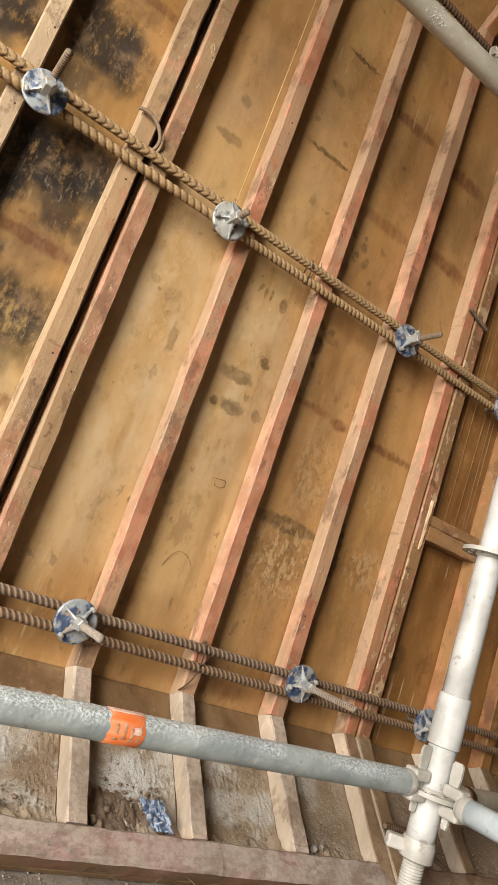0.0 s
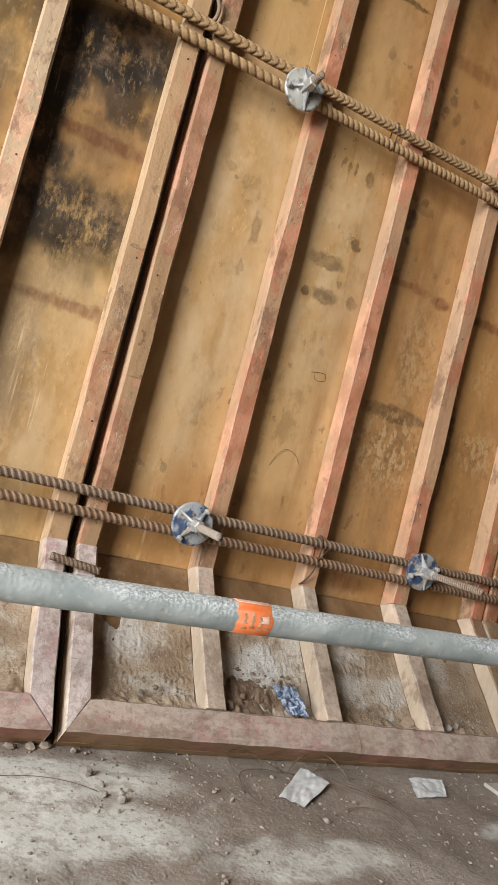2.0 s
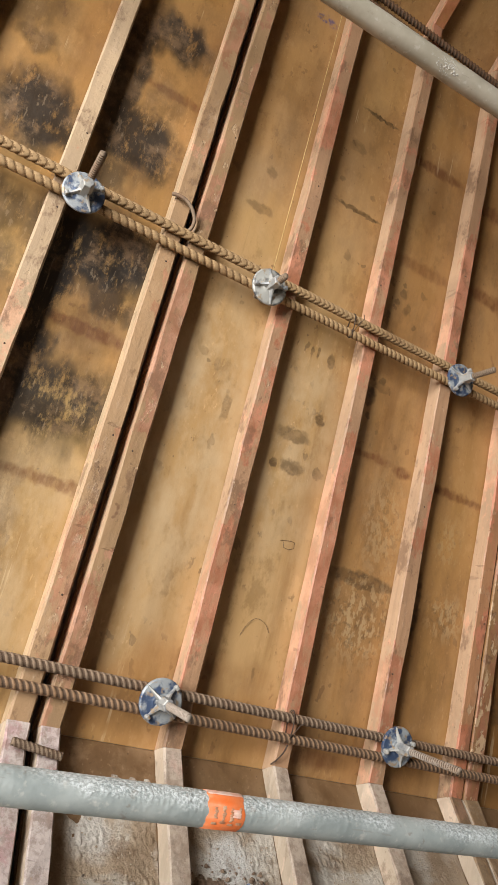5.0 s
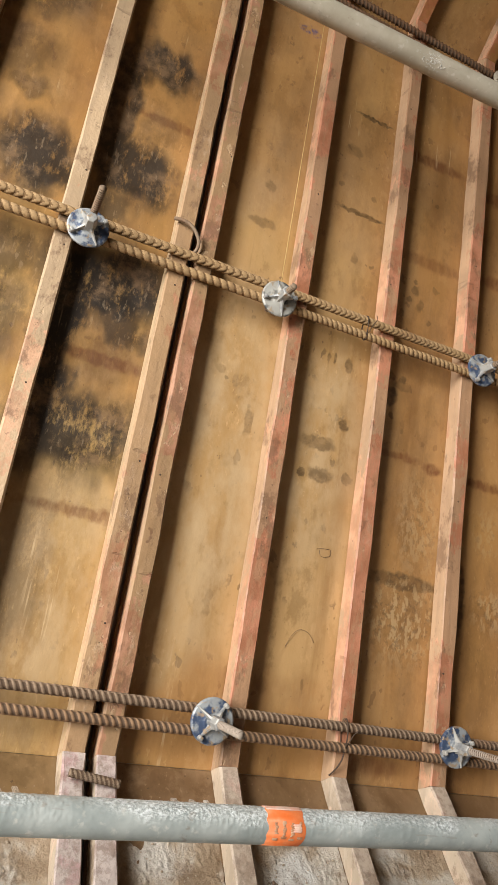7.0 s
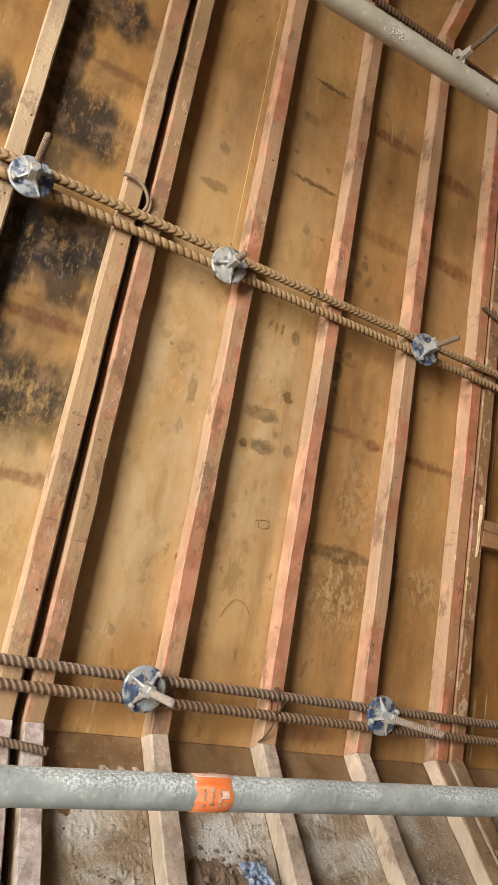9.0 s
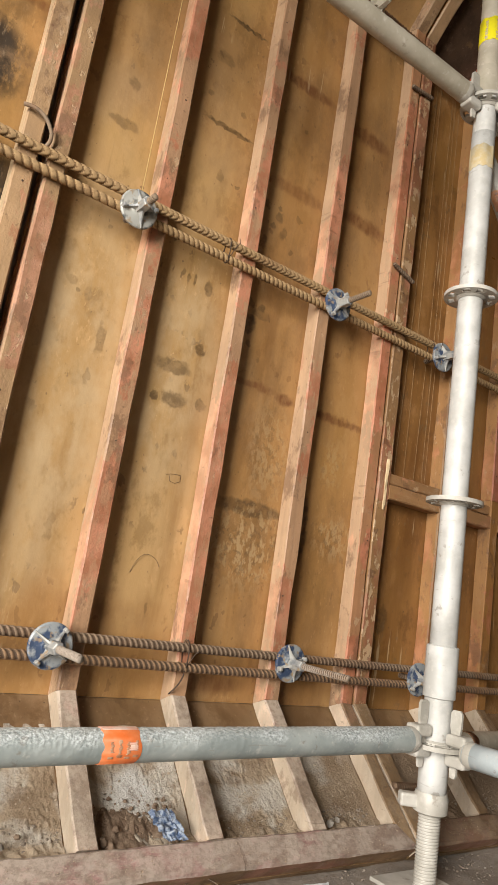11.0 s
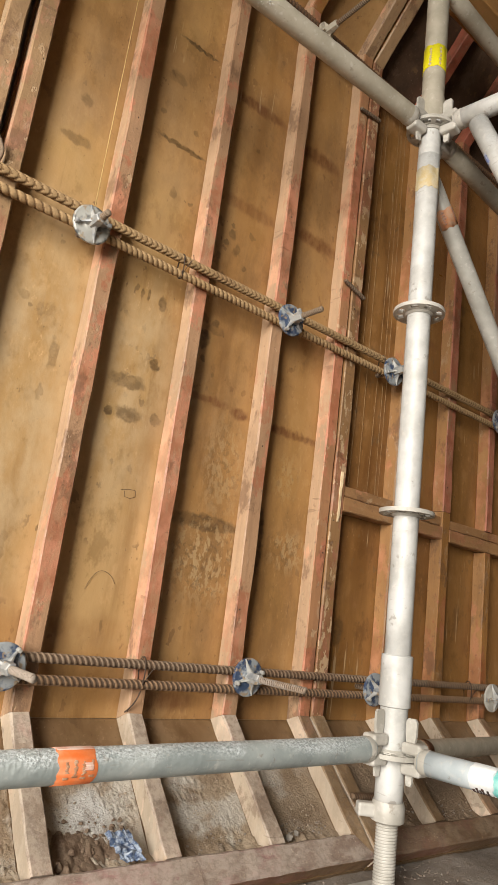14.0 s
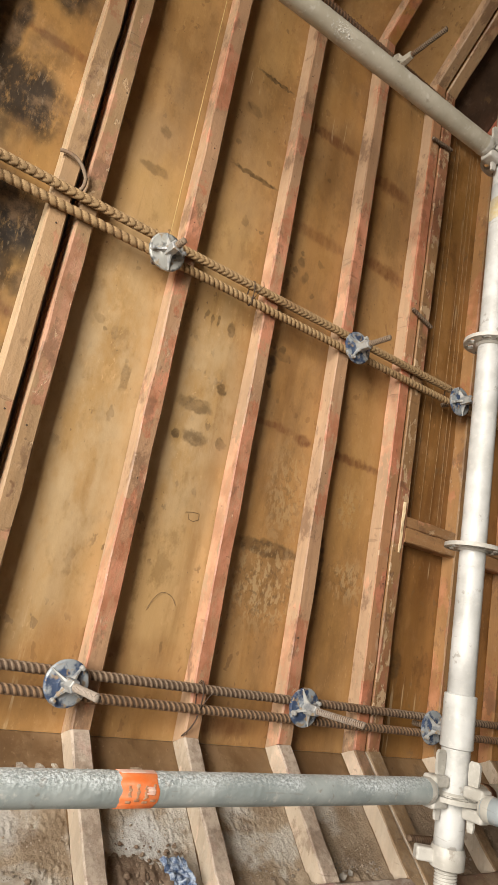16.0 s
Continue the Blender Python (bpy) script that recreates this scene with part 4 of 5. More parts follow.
top_right = ledger("scaffold_ledger", on_post(Z_TOP), (2.2, -0.20, 1.307), TUBE_DULL, "dull galvanised scaffold ledger below the upper splay")
top_cross = ledger("scaffold_ledger", on_post(Z_TOP), TOP_CROSS, TUBE_PALE, "pale galvanised cross ledger at the upper rosette")
brace = ledger("scaffold_brace", BRACE_A, BRACE_B, TUBE_WORN, "galvanised diagonal brace with an orange label", group="scaffold braces", head=False)
cross_brace = ledger("scaffold_brace", CROSS_A, CROSS_B, TUBE_PALE, "pale galvanised brace with a blue label", group="scaffold braces", head=False)
high_right = ledger("scaffold_ledger", on_post(1.80), (2.2, -0.25, 1.80), TUBE_DULL, "dull galvanised tube beneath a timber beam", head=False)


def band(name, a, b, along, length, radius, mat, parent, start=-170, sweep=230, label="", ragged=0.003, seed=0):
    """A label stuck round a tube a-b, from `along` metres on; angles in degrees round the tube."""
    a = Vector(a)
    d, u, w = axes(a, b)
    rnd = random.Random(seed)
    loops = []
    cols = 28
    ends = [(ragged * 1.6 * noise.noise(Vector((i * 0.33, seed, 0.5))), ragged * 1.6 * noise.noise(Vector((i * 0.33, seed, 7.5)))) for i in range(cols)]
    for r in (radius + 0.0009, radius - 0.0002):
        for k in range(2):
            loop = []
            for i in range(cols):
                t = radians(start + sweep * i / (cols - 1))
                s = along + (length if k else 0) + ends[i][k]
                loop.append(a + d * s + (u * math.cos(t) + w * math.sin(t)) * r)
            loops.append(loop)
    loops = [loops[0], loops[1], loops[3], loops[2], loops[0]]
    verts, faces = rings(loops, False, False)
    return part(name, mesh(name, verts, faces, mat, True), parent, label)


def marks(a, b, along, length, radius, parent, start, sweep, rows, seed, mat=INK):
    """Plain bars in place of writing that cannot be read."""
    rnd = random.Random(seed)
    for r in range(rows):
        s = along
        while s < along + length * 0.85:
            w = rnd.uniform(0.10, 0.22) * length
            band("mark", a, b, s, w * 0.7, radius + 0.0007, mat, parent, start + sweep * r / rows, sweep / rows * rnd.uniform(0.15, 0.3), "", 0.0006, seed + r)
            s += w


def label_band(owner, node, end, along, length, mat, name="label", radius=0.0242, start=-170, sweep=230, rows=3, seed=0, text="", ink=INK, ragged=0.003):
    lab = band(name, node, end, along, length, radius, mat, owner, start, sweep, text, ragged, seed)
    if rows:
        marks(node, end, along + length * 0.08, length * 0.84, radius, lab, start + sweep * 0.15, sweep * 0.7, rows, seed + 5, ink)
    return lab


# labels on the scaffold
orange_label = label_band(low_left, LEDGER, LOW_LEFT, 0.701, 0.059, ORANGE, radius=0.0238, start=78, sweep=178, rows=0, seed=11, text="torn orange label with worn marks", ragged=0.0025)
band("torn_top", LEDGER, LOW_LEFT, 0.7015, 0.057, 0.0243, PEEL, orange_label, 78, 34, "pale peeled paper", 0.003, 4)
for k in range(4):
    band("mark", LEDGER, LOW_LEFT, 0.706 + 0.0130 * k, 0.0045, 0.0242, RUST_BAND, orange_label, 150 + 5 * (k % 2), 34 + 8 * (k % 3), "", 0.0016, 30 + k)
    band("mark", LEDGER, LOW_LEFT, 0.704 + 0.0130 * k, 0.0080, 0.0242, RUST_BAND, orange_label, 196 + 6 * (k % 2), 9, "", 0.001, 40 + k)
band("mark", LEDGER, LOW_LEFT, 0.707, 0.013, 0.0244, PEEL, orange_label, 158, 24, "", 0.002, 3)
label_band(post, on_post(1.486), on_post(2), 0.0, 0.070, YELLOW, radius=0.0295, start=-150, sweep=210, rows=3, seed=21, text="yellow label with small marks", ink=OCHRE)
label_band(post, on_post(1.126), on_post(2), 0.0, 0.058, OCHRE, "tape", 0.0282, -150, 210, 0, 31, "faded ochre tape", ragged=0.005)
label_band(low_cross, on_post(Z_LOW), LOW_CROSS, 0.188, 0.046, WHITE, start=-110, sweep=220, rows=1, seed=41, text="white label with marks", ink=INK)
label_band(low_cross, on_post(Z_LOW), LOW_CROSS, 0.236, 0.06, TEAL, start=-110, sweep=220, rows=0, seed=42, text="torn teal label")
label_band(low_right, on_post(Z_LOW), LOW_RIGHT, 0.15, 0.035, RUST_BAND, "rust_band", 0.0243, 0, 359, 0, 71, "rusted tape band", ragged=0.004)
label_band(brace, BRACE_A, BRACE_B, 0.104, 0.052, PALE_ORANGE, start=-110, sweep=220, rows=2, seed=51, text="worn orange label", ink=PEEL)
label_band(cross_brace, CROSS_A, CROSS_B, 0.115, 0.03, BLUE, start=-110, sweep=260, rows=0, seed=61, text="blue printed tape")

# timber beam above the high tube
ends = [[(x, -0.37, 1.826), (x, -0.27, 1.826), (x, -0.27, 1.90), (x, -0.37, 1.90)] for x in (0.78, 2.3)]
tagged(part("timber_beam", hull_box(ends, BEAM, "timber_beam", steps=12, seed=77)), "orange-brown timber beam lying on a scaffold tube", "timber beam")


# ---- ground and unseen sides added round the formwork ----
GROUND = -0.478


def ground_sheet():
    near_x, near_y = np.arange(-1.2, 2.4, 0.014), np.arange(-1.1, 0.16, 0.014)
    far = [2.5, 4, 8, 20, 60, 300]
    xs = np.concatenate([[-v for v in reversed(far)], near_x, [v + 0.5 for v in far]])
    ys = np.concatenate([[-v for v in reversed(far)], [-1.6, -1.3], near_y, [0.5, 2, 8, 60, 300]])
    verts = []
    for y in ys:
        for x in xs:
            h = 0.0
            if abs(x) < 2.5 and -1.2 < y < 0.2:
                h = 0.007 * noise.fractal(Vector((x * 6, y * 6, 1)), 0.9, 2.0, 5) + 0.0018 * noise.noise(Vector((x * 60, y * 60, 4)))
            verts.append((x, y, GROUND + h))
    w = len(xs)
    faces = [(j * w + i, j * w + i + 1, (j + 1) * w + i + 1, (j + 1) * w + i) for j in range(len(ys) - 1) for i in range(w - 1)]
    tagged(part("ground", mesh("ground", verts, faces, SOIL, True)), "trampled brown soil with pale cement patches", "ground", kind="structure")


ground_sheet()


def slab(name, low, high, mat, label):
    size = [h - l for l, h in zip(low, high)]
    ob = part(name, bevel_box(name, size, mat, [(l + h) / 2 for l, h in zip(low, high)], None, 0.005, 1))
    tagged(ob, label, name.split("_")[0], kind="structure")


slab("wall_north", (-2.05, 0.10, -0.6), (7.0, 0.35, 2.75), CONCRETE, "grey concrete wall behind the formwork")
# added out of view to enclose the space; dark so that little light bounces
slab("wall_south", (-2.05, -4.10, -0.6), (7.0, -3.90, 2.75), PLY_UNSEEN, "unseen dark wall added opposite the formwork")
slab("wall_east", (7.003, -4.10, -0.6), (7.2, 0.35, 2.75), PLY_UNSEEN, "unseen dark wall added at the far end")
# unseen slab, added to block part of the lamp from the upper formwork
slab("wall_west", (-1.60, -2.60, 1.62), (-1.42, 0.09, 2.515), CONCRETE, "unseen slab added to shade the top of the formwork")
slab("ceiling", (-2.05, -4.10, 2.52), (7.0, 0.35, 2.72), PLY_UNSEEN, "unseen dark tunnel ceiling")


# ---- small things on the formwork ----
def wire(name, pts, radius, mat, label, category, group="", sides=8, parent=None):
    """A bent wire, cord or twig through the points."""
    pts = [Vector(p) for p in pts]
    loops = []
    for i, p in enumerate(pts):
        d = (pts[min(i + 1, len(pts) - 1)] - pts[max(i - 1, 0)]).normalized()
        u = d.orthogonal().normalized() if not loops else (u - d * u.dot(d)).normalized()
        w = d.cross(u)
        loops.append([p + (u * math.cos(2 * math.pi * k / sides) + w * math.sin(2 * math.pi * k / sides)) * radius for k in range(sides)])
    verts, faces = rings(loops)
    return tagged(part(name, mesh(name, verts, faces, mat, True), parent), label, category, group)


def bend(a, b, c, steps=10):
    """A smooth arc through a quadratic curve."""
    a, b, c = Vector(a), Vector(b), Vector(c)
    return [a.lerp(b, i / steps).lerp(b.lerp(c, i / steps), i / steps) for i in range(steps + 1)]


def stub(a, b, label, mat=REBAR_GREY, radius=0.0075):
    a, b = Vector(a), Vector(b)
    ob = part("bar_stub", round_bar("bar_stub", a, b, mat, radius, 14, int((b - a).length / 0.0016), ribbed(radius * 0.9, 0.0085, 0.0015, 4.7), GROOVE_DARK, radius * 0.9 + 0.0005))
    tagged(ob, label, "steel bar", "bar stubs")


stub((-0.312, -0.046, -0.214), (-0.222, -0.048, -0.226), "short ribbed bar laid across the panel joint", ROD, 0.0078)
stub((0.745, -0.172, -0.330), (0.865, -0.168, -0.338), "short rusty bar lying across the lower splay")
stub((0.722, -0.010, 1.010), (0.808, -0.010, 0.986), "short rusty steel dog across the panel joint", ROD, 0.0055)
stub((0.716, -0.010, 1.602), (0.806, -0.010, 1.612), "short rusty steel dog across the panel joint", ROD, 0.0055)
wire("bent_wire", bend((-0.332, -0.006, 0.905), (-0.292, -0.024, 0.908), (-0.270, -0.014, 0.868)) + bend((-0.2695, -0.013, 0.866), (-0.266, -0.010, 0.850), (-0.275, -0.004, 0.838))[1:], 0.0042, ROD, "bent rusty wire hooked over the panel joint", "wire")
wire("mason_line", [(-0.056, -0.002, 0.81), (-0.054, -0.001, 1.2), (-0.051, 0.0, 1.79)], 0.0008, CORD, "thin yellow line tied to a tie nut", "cord", sides=6)
# thin strands added for pale upright streaks on the right panel's plywood
for x, dx in ((0.868, -0.008), (0.896, 0.003), (0.948, -0.006), (0.972, 0.005), (0.990, 0.001)):
    wire("hanging_thread", [(x + dx, 0.036, 0.42), (x, 0.034, 0.9), (x - dx, 0.036, 1.78)], 0.00045, PALE_STREAK, "thin strand added for a pale streak on the plywood", "thread", "hanging threads", 6)


def binding(x, z, gap, seed):
    """Wire twisted round a pair of waler bars."""
    rnd = random.Random(seed)
    loop = []
    for k in range(24):
        t = 2 * math.pi * k / 13
        loop.append((x + 0.0008 * k / 5 + rnd.uniform(-0.0012, 0.0012), -0.0135 + 0.0132 * math.cos(t), z + (gap / 2 + 0.0132) * math.sin(t)))
    loop += [(x + 0.012, -0.034, z + 0.006), (x + 0.018, -0.040, z + 0.016), (x + 0.012, -0.044, z + 0.024)]
    wire("binding_wire", loop, 0.0010, WIRE, "dark wire twisted round a pair of bars", "wire", "binding wires", 6)


binding(0.172, 0.807, 0.038, 1)
binding(0.238, -0.108, 0.040, 2)
binding(0.905, 0.807, 0.038, 3)
binding(1.43, -0.110, 0.040, 4)
wire("loose_wire", bend((0.238, -0.022, -0.142), (0.236, -0.02, -0.165), (0.222, 0.0, -0.188)), 0.0016, WIRE, "loose end of binding wire against a batten", "wire")

# strands added for a root-like scratch and pencil marks between the first two battens
wire("root_fibre", bend((0.105, 0.0435, 0.046), (0.118, 0.040, 0.088), (0.139, 0.042, 0.088)) + bend((0.140, 0.042, 0.088), (0.160, 0.040, 0.086), (0.172, 0.0435, 0.065))[1:], 0.00042, TWIG, "thin dark strand added for a mark on the plywood", "root fibre", "root fibres", 6)
wire("root_fibre", bend((0.149, 0.0442, 0.267), (0.165, 0.0438, 0.273), (0.186, 0.0442, 0.272)), 0.00042, TWIG, "thin dark strand added for a mark on the plywood", "root fibre", "root fibres", 6)
wire("root_fibre", [(0.158, 0.0442, 0.266), (0.161, 0.0440, 0.254), (0.174, 0.0440, 0.252), (0.187, 0.0442, 0.258), (0.186, 0.0440, 0.271)], 0.00042, TWIG, "thin dark strand added for a mark on the plywood", "root fibre", "root fibres", 6)

# pale splinter on the right panel's edge batten
ends = [[(x, -0.003, z), (x + 0.009, -0.004, z), (x + 0.009, 0.0005, z), (x, 0.0005, z)] for x, z in ((0.787, 0.312), (0.789, 0.452))]
part("splinter", hull_box(ends, plain("bare wood", (0.62, 0.45, 0.26), (0.70, 0.54, 0.34), 80), "splinter", wave=0.0014, chamfer=0.0008, steps=10, seed=8), right_panel, "pale torn splinter")


# ---- dirt and litter ----
def lump(centre, size, rnd, verts, faces, squash=0.7):
    """Adds one rough stone to a mesh."""
    t = (1 + 5 ** 0.5) / 2
    base = [(-1, t, 0), (1, t, 0), (-1, -t, 0), (1, -t, 0), (0, -1, t), (0, 1, t), (0, -1, -t), (0, 1, -t), (t, 0, -1), (t, 0, 1), (-t, 0, -1), (-t, 0, 1)]
    tri = [(0, 11, 5), (0, 5, 1), (0, 1, 7), (0, 7, 10), (0, 10, 11), (1, 5, 9), (5, 11, 4), (11, 10, 2), (10, 7, 6), (7, 1, 8), (3, 9, 4), (3, 4, 2), (3, 2, 6), (3, 6, 8), (3, 8, 9), (4, 9, 5), (2, 4, 11), (6, 2, 10), (8, 6, 7), (9, 8, 1)]
    n = len(verts)
    turn = Euler([rnd.uniform(0, 6.28) for _ in range(3)]).to_matrix()
    axis = Vector((rnd.uniform(0.7, 1.3), rnd.uniform(0.7, 1.3), rnd.uniform(0.5, 1.0)))
    for p in base:
        v = turn @ (Vector(p).normalized() * rnd.uniform(0.75, 1.15) * axis) * size
        v.z *= squash
        verts.append(tuple(Vector(centre) + v))
    faces.extend(tuple(n + i for i in f) for f in tri)


def scatter(name, count, place, sizes, mat, label, seed, category):
    rnd = random.Random(seed)
    verts, faces = [], []
    for _ in range(count):
        r = sizes[0] + (sizes[1] - sizes[0]) * rnd.random() ** 3
        lump(place(rnd, r), r, rnd, verts, faces)
    return tagged(part(name, mesh(name, verts, faces, mat)), label, category, kind="stuff")


def on_ground(x0, x1, y0, y1):
    return lambda rnd, r: (rnd.uniform(x0, x1), y1 - (y1 - y0) * rnd.random() ** 1.5, GROUND + r * 0.35)


def on_splay(x0, x1, up):
    """A place on the lower splay sheet, thickest along the bottom rail."""
    def place(rnd, r):
        s = LOW_RUN - 0.045 - up * rnd.random() ** 2.2
        y, z = slope_low(s, DEEP - 0.002 - r * 0.4)
        return rnd.uniform(x0, x1), y, z
    return place


def dirt_heap(x0, x1, height, seed, skew=0.0):
    """Loose dirt caught behind the bottom rail, lying on the splay sheet."""
    nx, ny = 60, 26
    verts = []
    for j in range(ny):
        for i in range(nx):
            u, v = i / (nx - 1), j / (ny - 1)
            x = x0 + (x1 - x0) * u
            edge = min(1, 6 * u, 6 * (1 - u))
            hump = ((1 - v) ** 1.3 * edge * (1 + skew * (0.5 - u))) - 0.22
            rough = noise.fractal(Vector((x * 30, v * 2.6 + seed, seed)), 0.9, 2.0, 2)
            h = height * hump * (0.65 + 0.6 * rough) + 0.003 * noise.fractal(Vector((x * 140, v * 7, seed)), 0.8, 2.0, 3) * edge - 0.002
            y, z = slope_low(LOW_RUN - 0.040 - (0.03 + 1.4 * height) * v, DEEP - h)
            verts.append((x, y, z))
    faces = [(j * nx + i, j * nx + i + 1, (j + 1) * nx + i + 1, (j + 1) * nx + i) for j in range(ny - 1) for i in range(nx - 1)]
    ob = part("dirt_heap", mesh("dirt_heap", verts, faces, CLAY if height > 0.02 else EARTH, True))
    tagged(ob, "loose brown dirt heaped behind the bottom rail", "dirt", "dirt heaps", "stuff")


def mortar_sheet(x0, x1, seed, muddy):
    """Crust of dried cement on the splay sheet, ragged along the top, crumbly along the rail."""
    nx, ny = int((x1 - x0) / 0.0024), 84
    top, bottom = 0.030, LOW_RUN - 0.040
    verts = []
    for j in range(ny):
        v = j / (ny - 1)
        s = top + (bottom - top) * v
        for i in range(nx):
            x = x0 + (x1 - x0) * i / (nx - 1)
            at = Vector((x, s, seed))
            broad = noise.fractal(at * 14, 0.8, 2.0, 4)
            fine = noise.fractal(at * 150, 0.7, 2.1, 3)
            flake = noise.noise(at * 130)
            coat = min(1.0, max(-0.5, (v - 0.16 - 0.30 * broad - 0.12 * noise.noise(at * 50)) * 9))
            rough = min(1.0, max(0.0, broad * 2.2 + 0.5 - 0.35 * muddy))
            h = 0.0016 * coat + (0.0048 * max(0.0, fine + 0.05) + 0.0034 * max(0.0, flake - 0.12)) * rough * max(0.0, coat)
            h += 0.016 * max(0.0, v - 0.86 - 0.10 * noise.noise(Vector((x * 22, seed, 0)))) * (0.6 + 1.1 * max(0.0, noise.noise(at * 60) + 0.3)) / 0.14
            verts.append((x, *slope_low(s, DEEP - h)))
    faces = [(j * nx + i, j * nx + i + 1, (j + 1) * nx + i + 1, (j + 1) * nx + i) for j in range(ny - 1) for i in range(nx - 1)]
    ob = part("mortar_crust", mesh("mortar_crust", verts, faces, MORTAR, True))
    tagged(ob, "dried beige cement crust on the splayed sheet", "dried cement", "cement crusts", "stuff")


for k, (a, b) in enumerate(((-0.525, -0.323), (-0.222, -0.021), (0.021, 0.228), (0.268, 0.478), (0.521, 0.718), (0.812, 1.023), (1.065, 1.269), (1.314, 1.517))):
    mortar_sheet(a, b, 3.0 + 7 * k, 0 if k < 3 else 1)
# mortar splashed on the high ledger
rnd = random.Random(23)
verts, faces = [], []
high_a, high_b = on_post(Z_TOP), Vector((-1.6, -0.245, 1.303))
d, u, w = axes(high_a, high_b)
for _ in range(150):
    turn, along = rnd.gauss(3.7, 0.34), rnd.gauss(0.575, 0.015)
    r = 0.0007 + 0.0024 * rnd.random() ** 2
    lump(high_a + d * along + (u * math.cos(turn) + w * math.sin(turn)) * (0.0243 - r * 0.25), r, rnd, verts, faces)
part("mortar_splash", mesh("mortar_splash", verts, faces, SPLASH), top_left, "pale lumps of splashed mortar")
BAYS = ((-0.16, -0.024, 0.010), (0.021, 0.21, 0.042), (0.28, 0.47, 0.0), (0.53, 0.70, 0.0), (0.812, 1.023, 0.0), (1.065, 1.269, 0.0), (-0.52, -0.33, 0.0))
for i, (a, b, h) in enumerate(BAYS):
    if h:
        dirt_heap(a, b, h, 3 + i, 1.2)
    scatter("dirt_crumbs", int(180 + 9000 * h), on_splay(a + 0.004, b - 0.004, 0.035 + 0.75 * h), (0.0008, 0.0048 if h < 0.02 else 0.0066), CLAY if h > 0.02 else EARTH, "crumbs of dry clay on the splayed sheet", 20 + i, "dirt")
for i, (a, b, h) in enumerate(BAYS):
    scatter("skim_crumbs", 260, on_splay(a - 0.02 if a < 0.8 else a, b, 0.17), (0.0006, 0.0032), SKIM, "broken crumbs of cement skim on the splayed sheet", 80 + i, "dirt")


def on_rail(rnd, r):
    return (rnd.uniform(-0.25, 1.0), *slope_low(LOW_RUN - rnd.uniform(0.004, 0.040), -0.0012 - r * 0.3))


scatter("rail_crumbs", 700, on_rail, (0.0004, 0.0016), SKIM, "dusty crumbs lying on the bottom rail", 95, "dirt")
scatter("gravel", 900, on_ground(-0.8, 1.2, -0.55, -0.17), (0.0006, 0.0034), STONE, "scattered grit and small stones on the soil", 50, "gravel")
scatter("soil_crumbs", 3200, on_ground(-0.8, 1.2, -0.60, -0.16), (0.0007, 0.0038), EARTH, "crumbs of brown soil below the formwork", 51, "dirt")

rnd = random.Random(5)
for x, y, r, mat in ((-0.225, -0.289, 0.009, STONE), (-0.209, -0.319, 0.006, STONE), (-0.212, -0.348, 0.006, STONE), (-0.011, -0.348, 0.005, STONE), (-0.277, -0.212, 0.010, EARTH), (-0.235, -0.222, 0.009, STONE),
                     (-0.30, -0.215, 0.008, EARTH), (-0.33, -0.22, 0.010, EARTH), (-0.185, -0.34, 0.005, STONE), (-0.19, -0.36, 0.007, STONE), (0.13, -0.40, 0.006, STONE), (0.22, -0.345, 0.006, STONE), (0.33, -0.30, 0.006, EARTH), (0.10, -0.27, 0.005, STONE)):
    verts, faces = [], []
    lump((x, y, GROUND + r * 0.5), r, rnd, verts, faces, 0.8)
    tagged(part("stone", mesh("stone", verts, faces, mat)), "small rough stone lying on the soil", "stone", "loose stones")
for x, s, r in ((0.042, 0.190, 0.011), (0.07, 0.175, 0.007), (-0.13, 0.185, 0.010), (-0.10, 0.175, 0.006), (0.56, 0.190, 0.008), (0.585, 0.185, 0.007)):
    verts, faces = [], []
    y, z = slope_low(s, DEEP - r * 0.9 - 0.01)
    lump((x, y, z), r, rnd, verts, faces, 0.9)
    tagged(part("clay_clod", mesh("clay_clod", verts, faces, STONE if x > 0.5 or x < -0.12 else CLAY)), "dry clod resting on the dirt behind the rail", "clod", "clay clods")


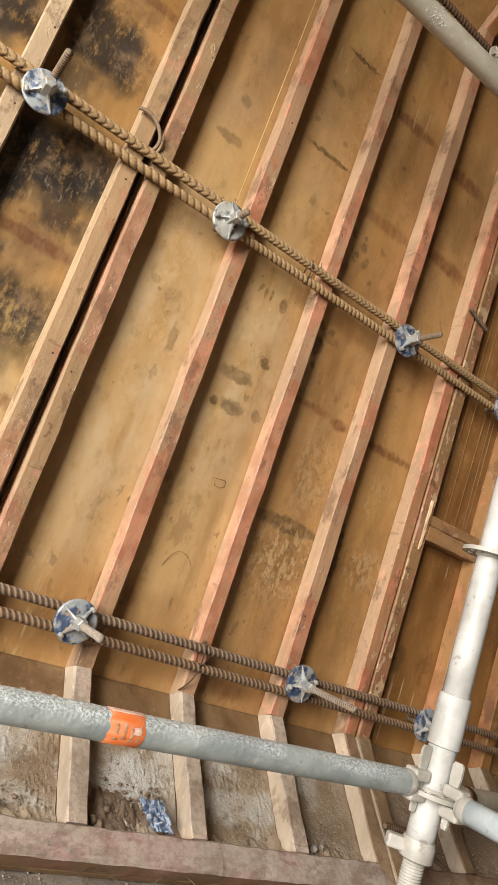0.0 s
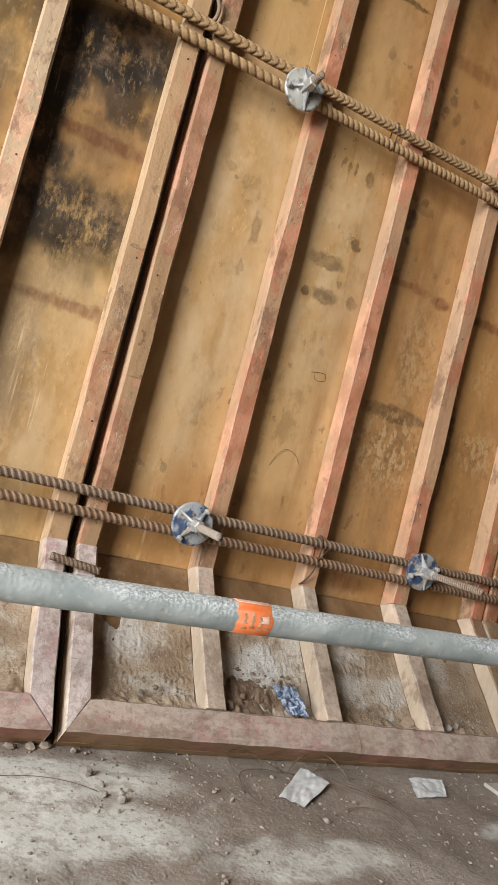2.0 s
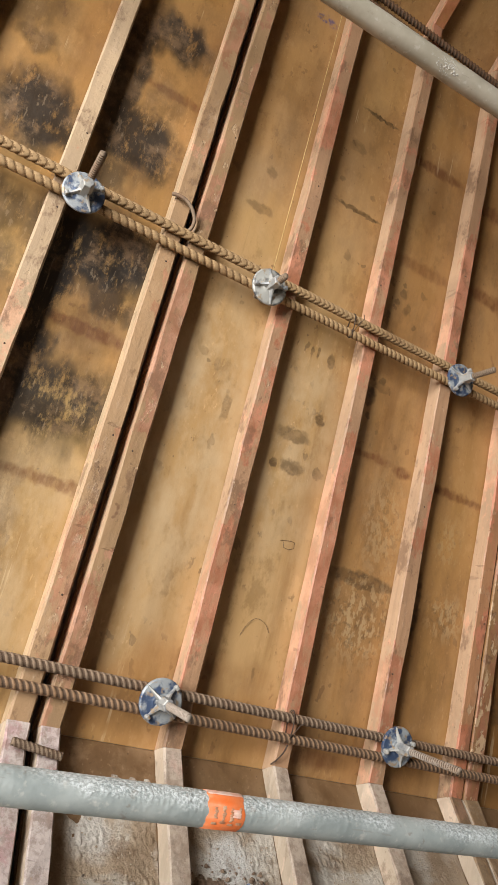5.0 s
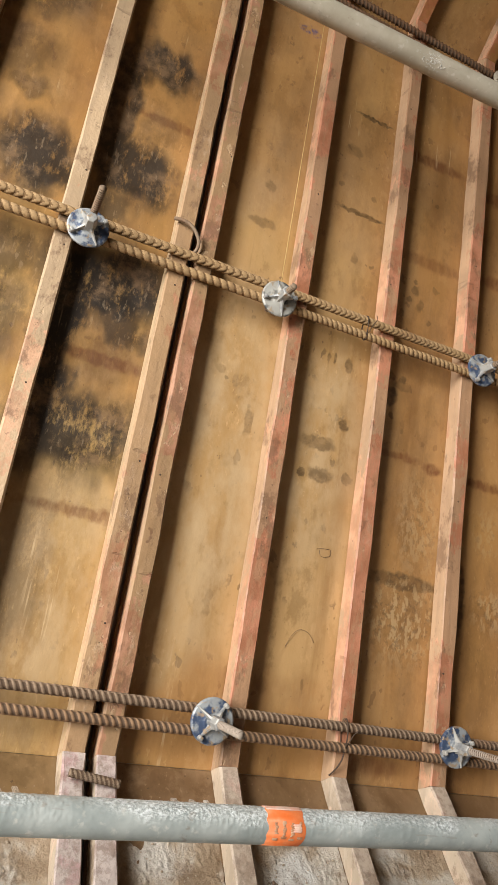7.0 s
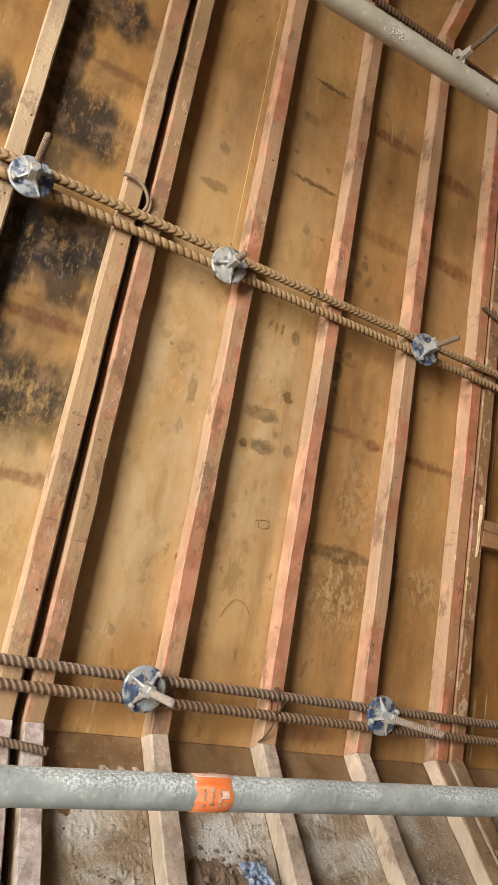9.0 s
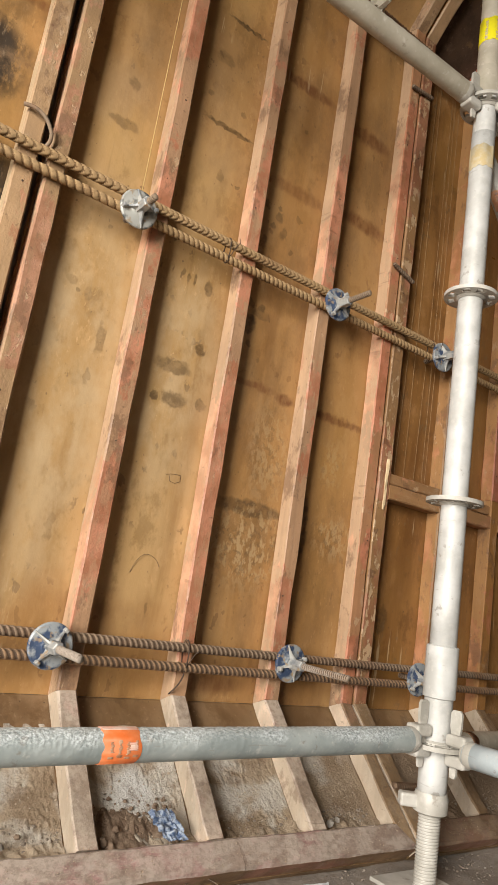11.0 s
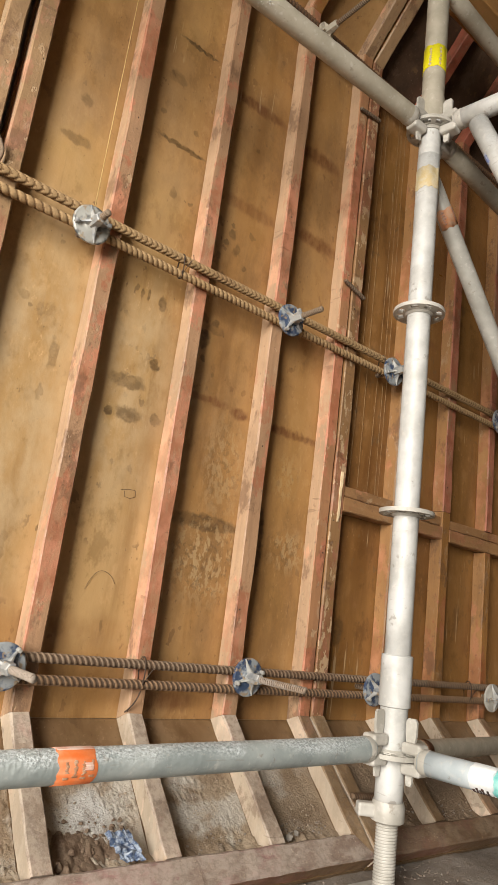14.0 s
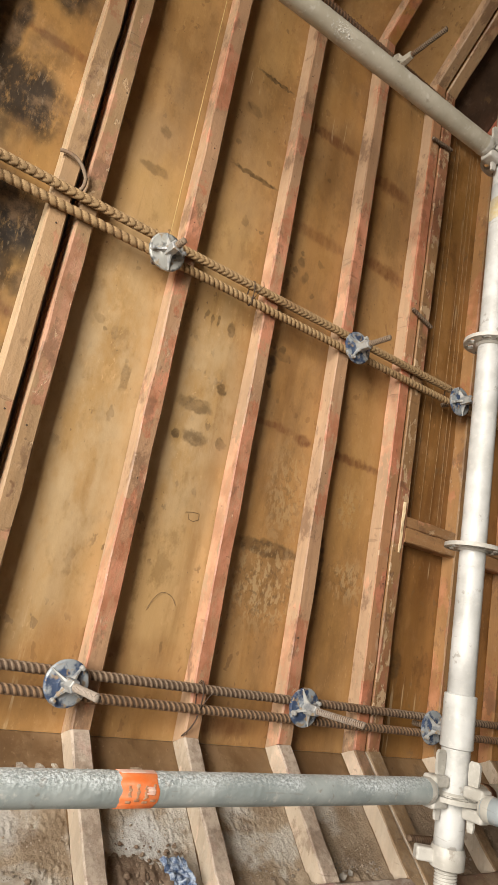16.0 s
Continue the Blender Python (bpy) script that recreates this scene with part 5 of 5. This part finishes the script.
def crumpled(name, corners, mat, label, seed, relief=0.006, folds=3.0, category="litter", lift=0.003):
    """A creased sheet with thickness, from four corners."""
    n = 30
    a, b, c, d = [Vector(p) for p in corners]
    up = (b - a).cross(d - a).normalized()
    loops = [[], []]
    for j in range(n):
        for i in range(n):
            u, v = i / (n - 1), j / (n - 1)
            p = a.lerp(b, u).lerp(d.lerp(c, u), v)
            h = relief * (abs(noise.noise(Vector((u * folds, v * folds, seed)))) * 1.6 + 0.3 * noise.noise(Vector((u * 9, v * 9, seed))))
            side = Vector((noise.noise(Vector((v * 4, u, seed))), noise.noise(Vector((u * 4, v, seed + 3))), 0)) * relief * 0.6
            loops[0].append(p + up * (h + lift) + side)
            loops[1].append(p + up * (h + lift - 0.0006) + side)
    verts = loops[0] + loops[1]
    m = n * n
    faces = []
    for j in range(n - 1):
        for i in range(n - 1):
            q = (j * n + i, j * n + i + 1, (j + 1) * n + i + 1, (j + 1) * n + i)
            faces += [q, tuple(m + k for k in reversed(q))]
    me = mesh(name, verts, faces, mat, True)
    me.set_sharp_from_angle(angle=radians(24))
    tagged(part(name, me), label, category)


g = GROUND + 0.002
crumpled("paper_sheet", ((0.076, -0.338, g), (0.109, -0.366, g), (0.201, -0.293, g + 0.004), (0.176, -0.233, g)), PAPER, "creased dusty white paper lying on the soil", 3.0, 0.0035, 2.2, category="paper")
crumpled("paper_scrap", ((0.373, -0.322, g), (0.451, -0.313, g), (0.485, -0.258, g + 0.005), (0.412, -0.250, g)), PAPER, "torn dusty paper scrap lying on the soil", 8.0, 0.003, 2.2, category="paper")
crumpled("paper_scrap", ((0.56, -0.40, g), (0.63, -0.42, g), (0.68, -0.36, g), (0.61, -0.345, g)), PAPER, "torn dusty paper scrap lying on the soil", 9.0, 0.004, category="paper")


def splay_point(x, s, out):
    return (x, *slope_low(s, DEEP - out))


crumpled("wrapper", (splay_point(0.132, 0.160, 0.026), splay_point(0.150, 0.200, 0.036), splay_point(0.192, 0.202, 0.040), splay_point(0.178, 0.160, 0.030)), PRINTED, "crumpled blue and white plastic wrapper on dirt", 6.0, 0.008, 4.5, "wrapper", 0.0)

for k, (a, b, c) in enumerate((((0.02, -0.33), (-0.03, -0.20), (0.13, -0.245)), ((0.03, -0.35), (-0.01, -0.23), (0.16, -0.26)), ((0.14, -0.25), (0.22, -0.19), (0.26, -0.27)), ((0.20, -0.24), (0.28, -0.22), (0.34, -0.29)),
                               ((0.23, -0.27), (0.25, -0.33), (0.31, -0.34)), ((0.18, -0.37), (0.25, -0.36), (0.27, -0.41)), ((-0.42, -0.33), (-0.3, -0.30), (-0.22, -0.34)), ((0.28, -0.30), (0.30, -0.36), (0.29, -0.42)))):
    top = 0.03 if k in (0, 2) else 0.008
    wire("twig", bend((*a, GROUND + 0.003), (*b, GROUND + top * 2), (*c, GROUND + 0.003), 14), 0.0006 + 0.0002 * (k % 3), TWIG, "thin dry root lying on the soil", "twig", "dry twigs", 6)
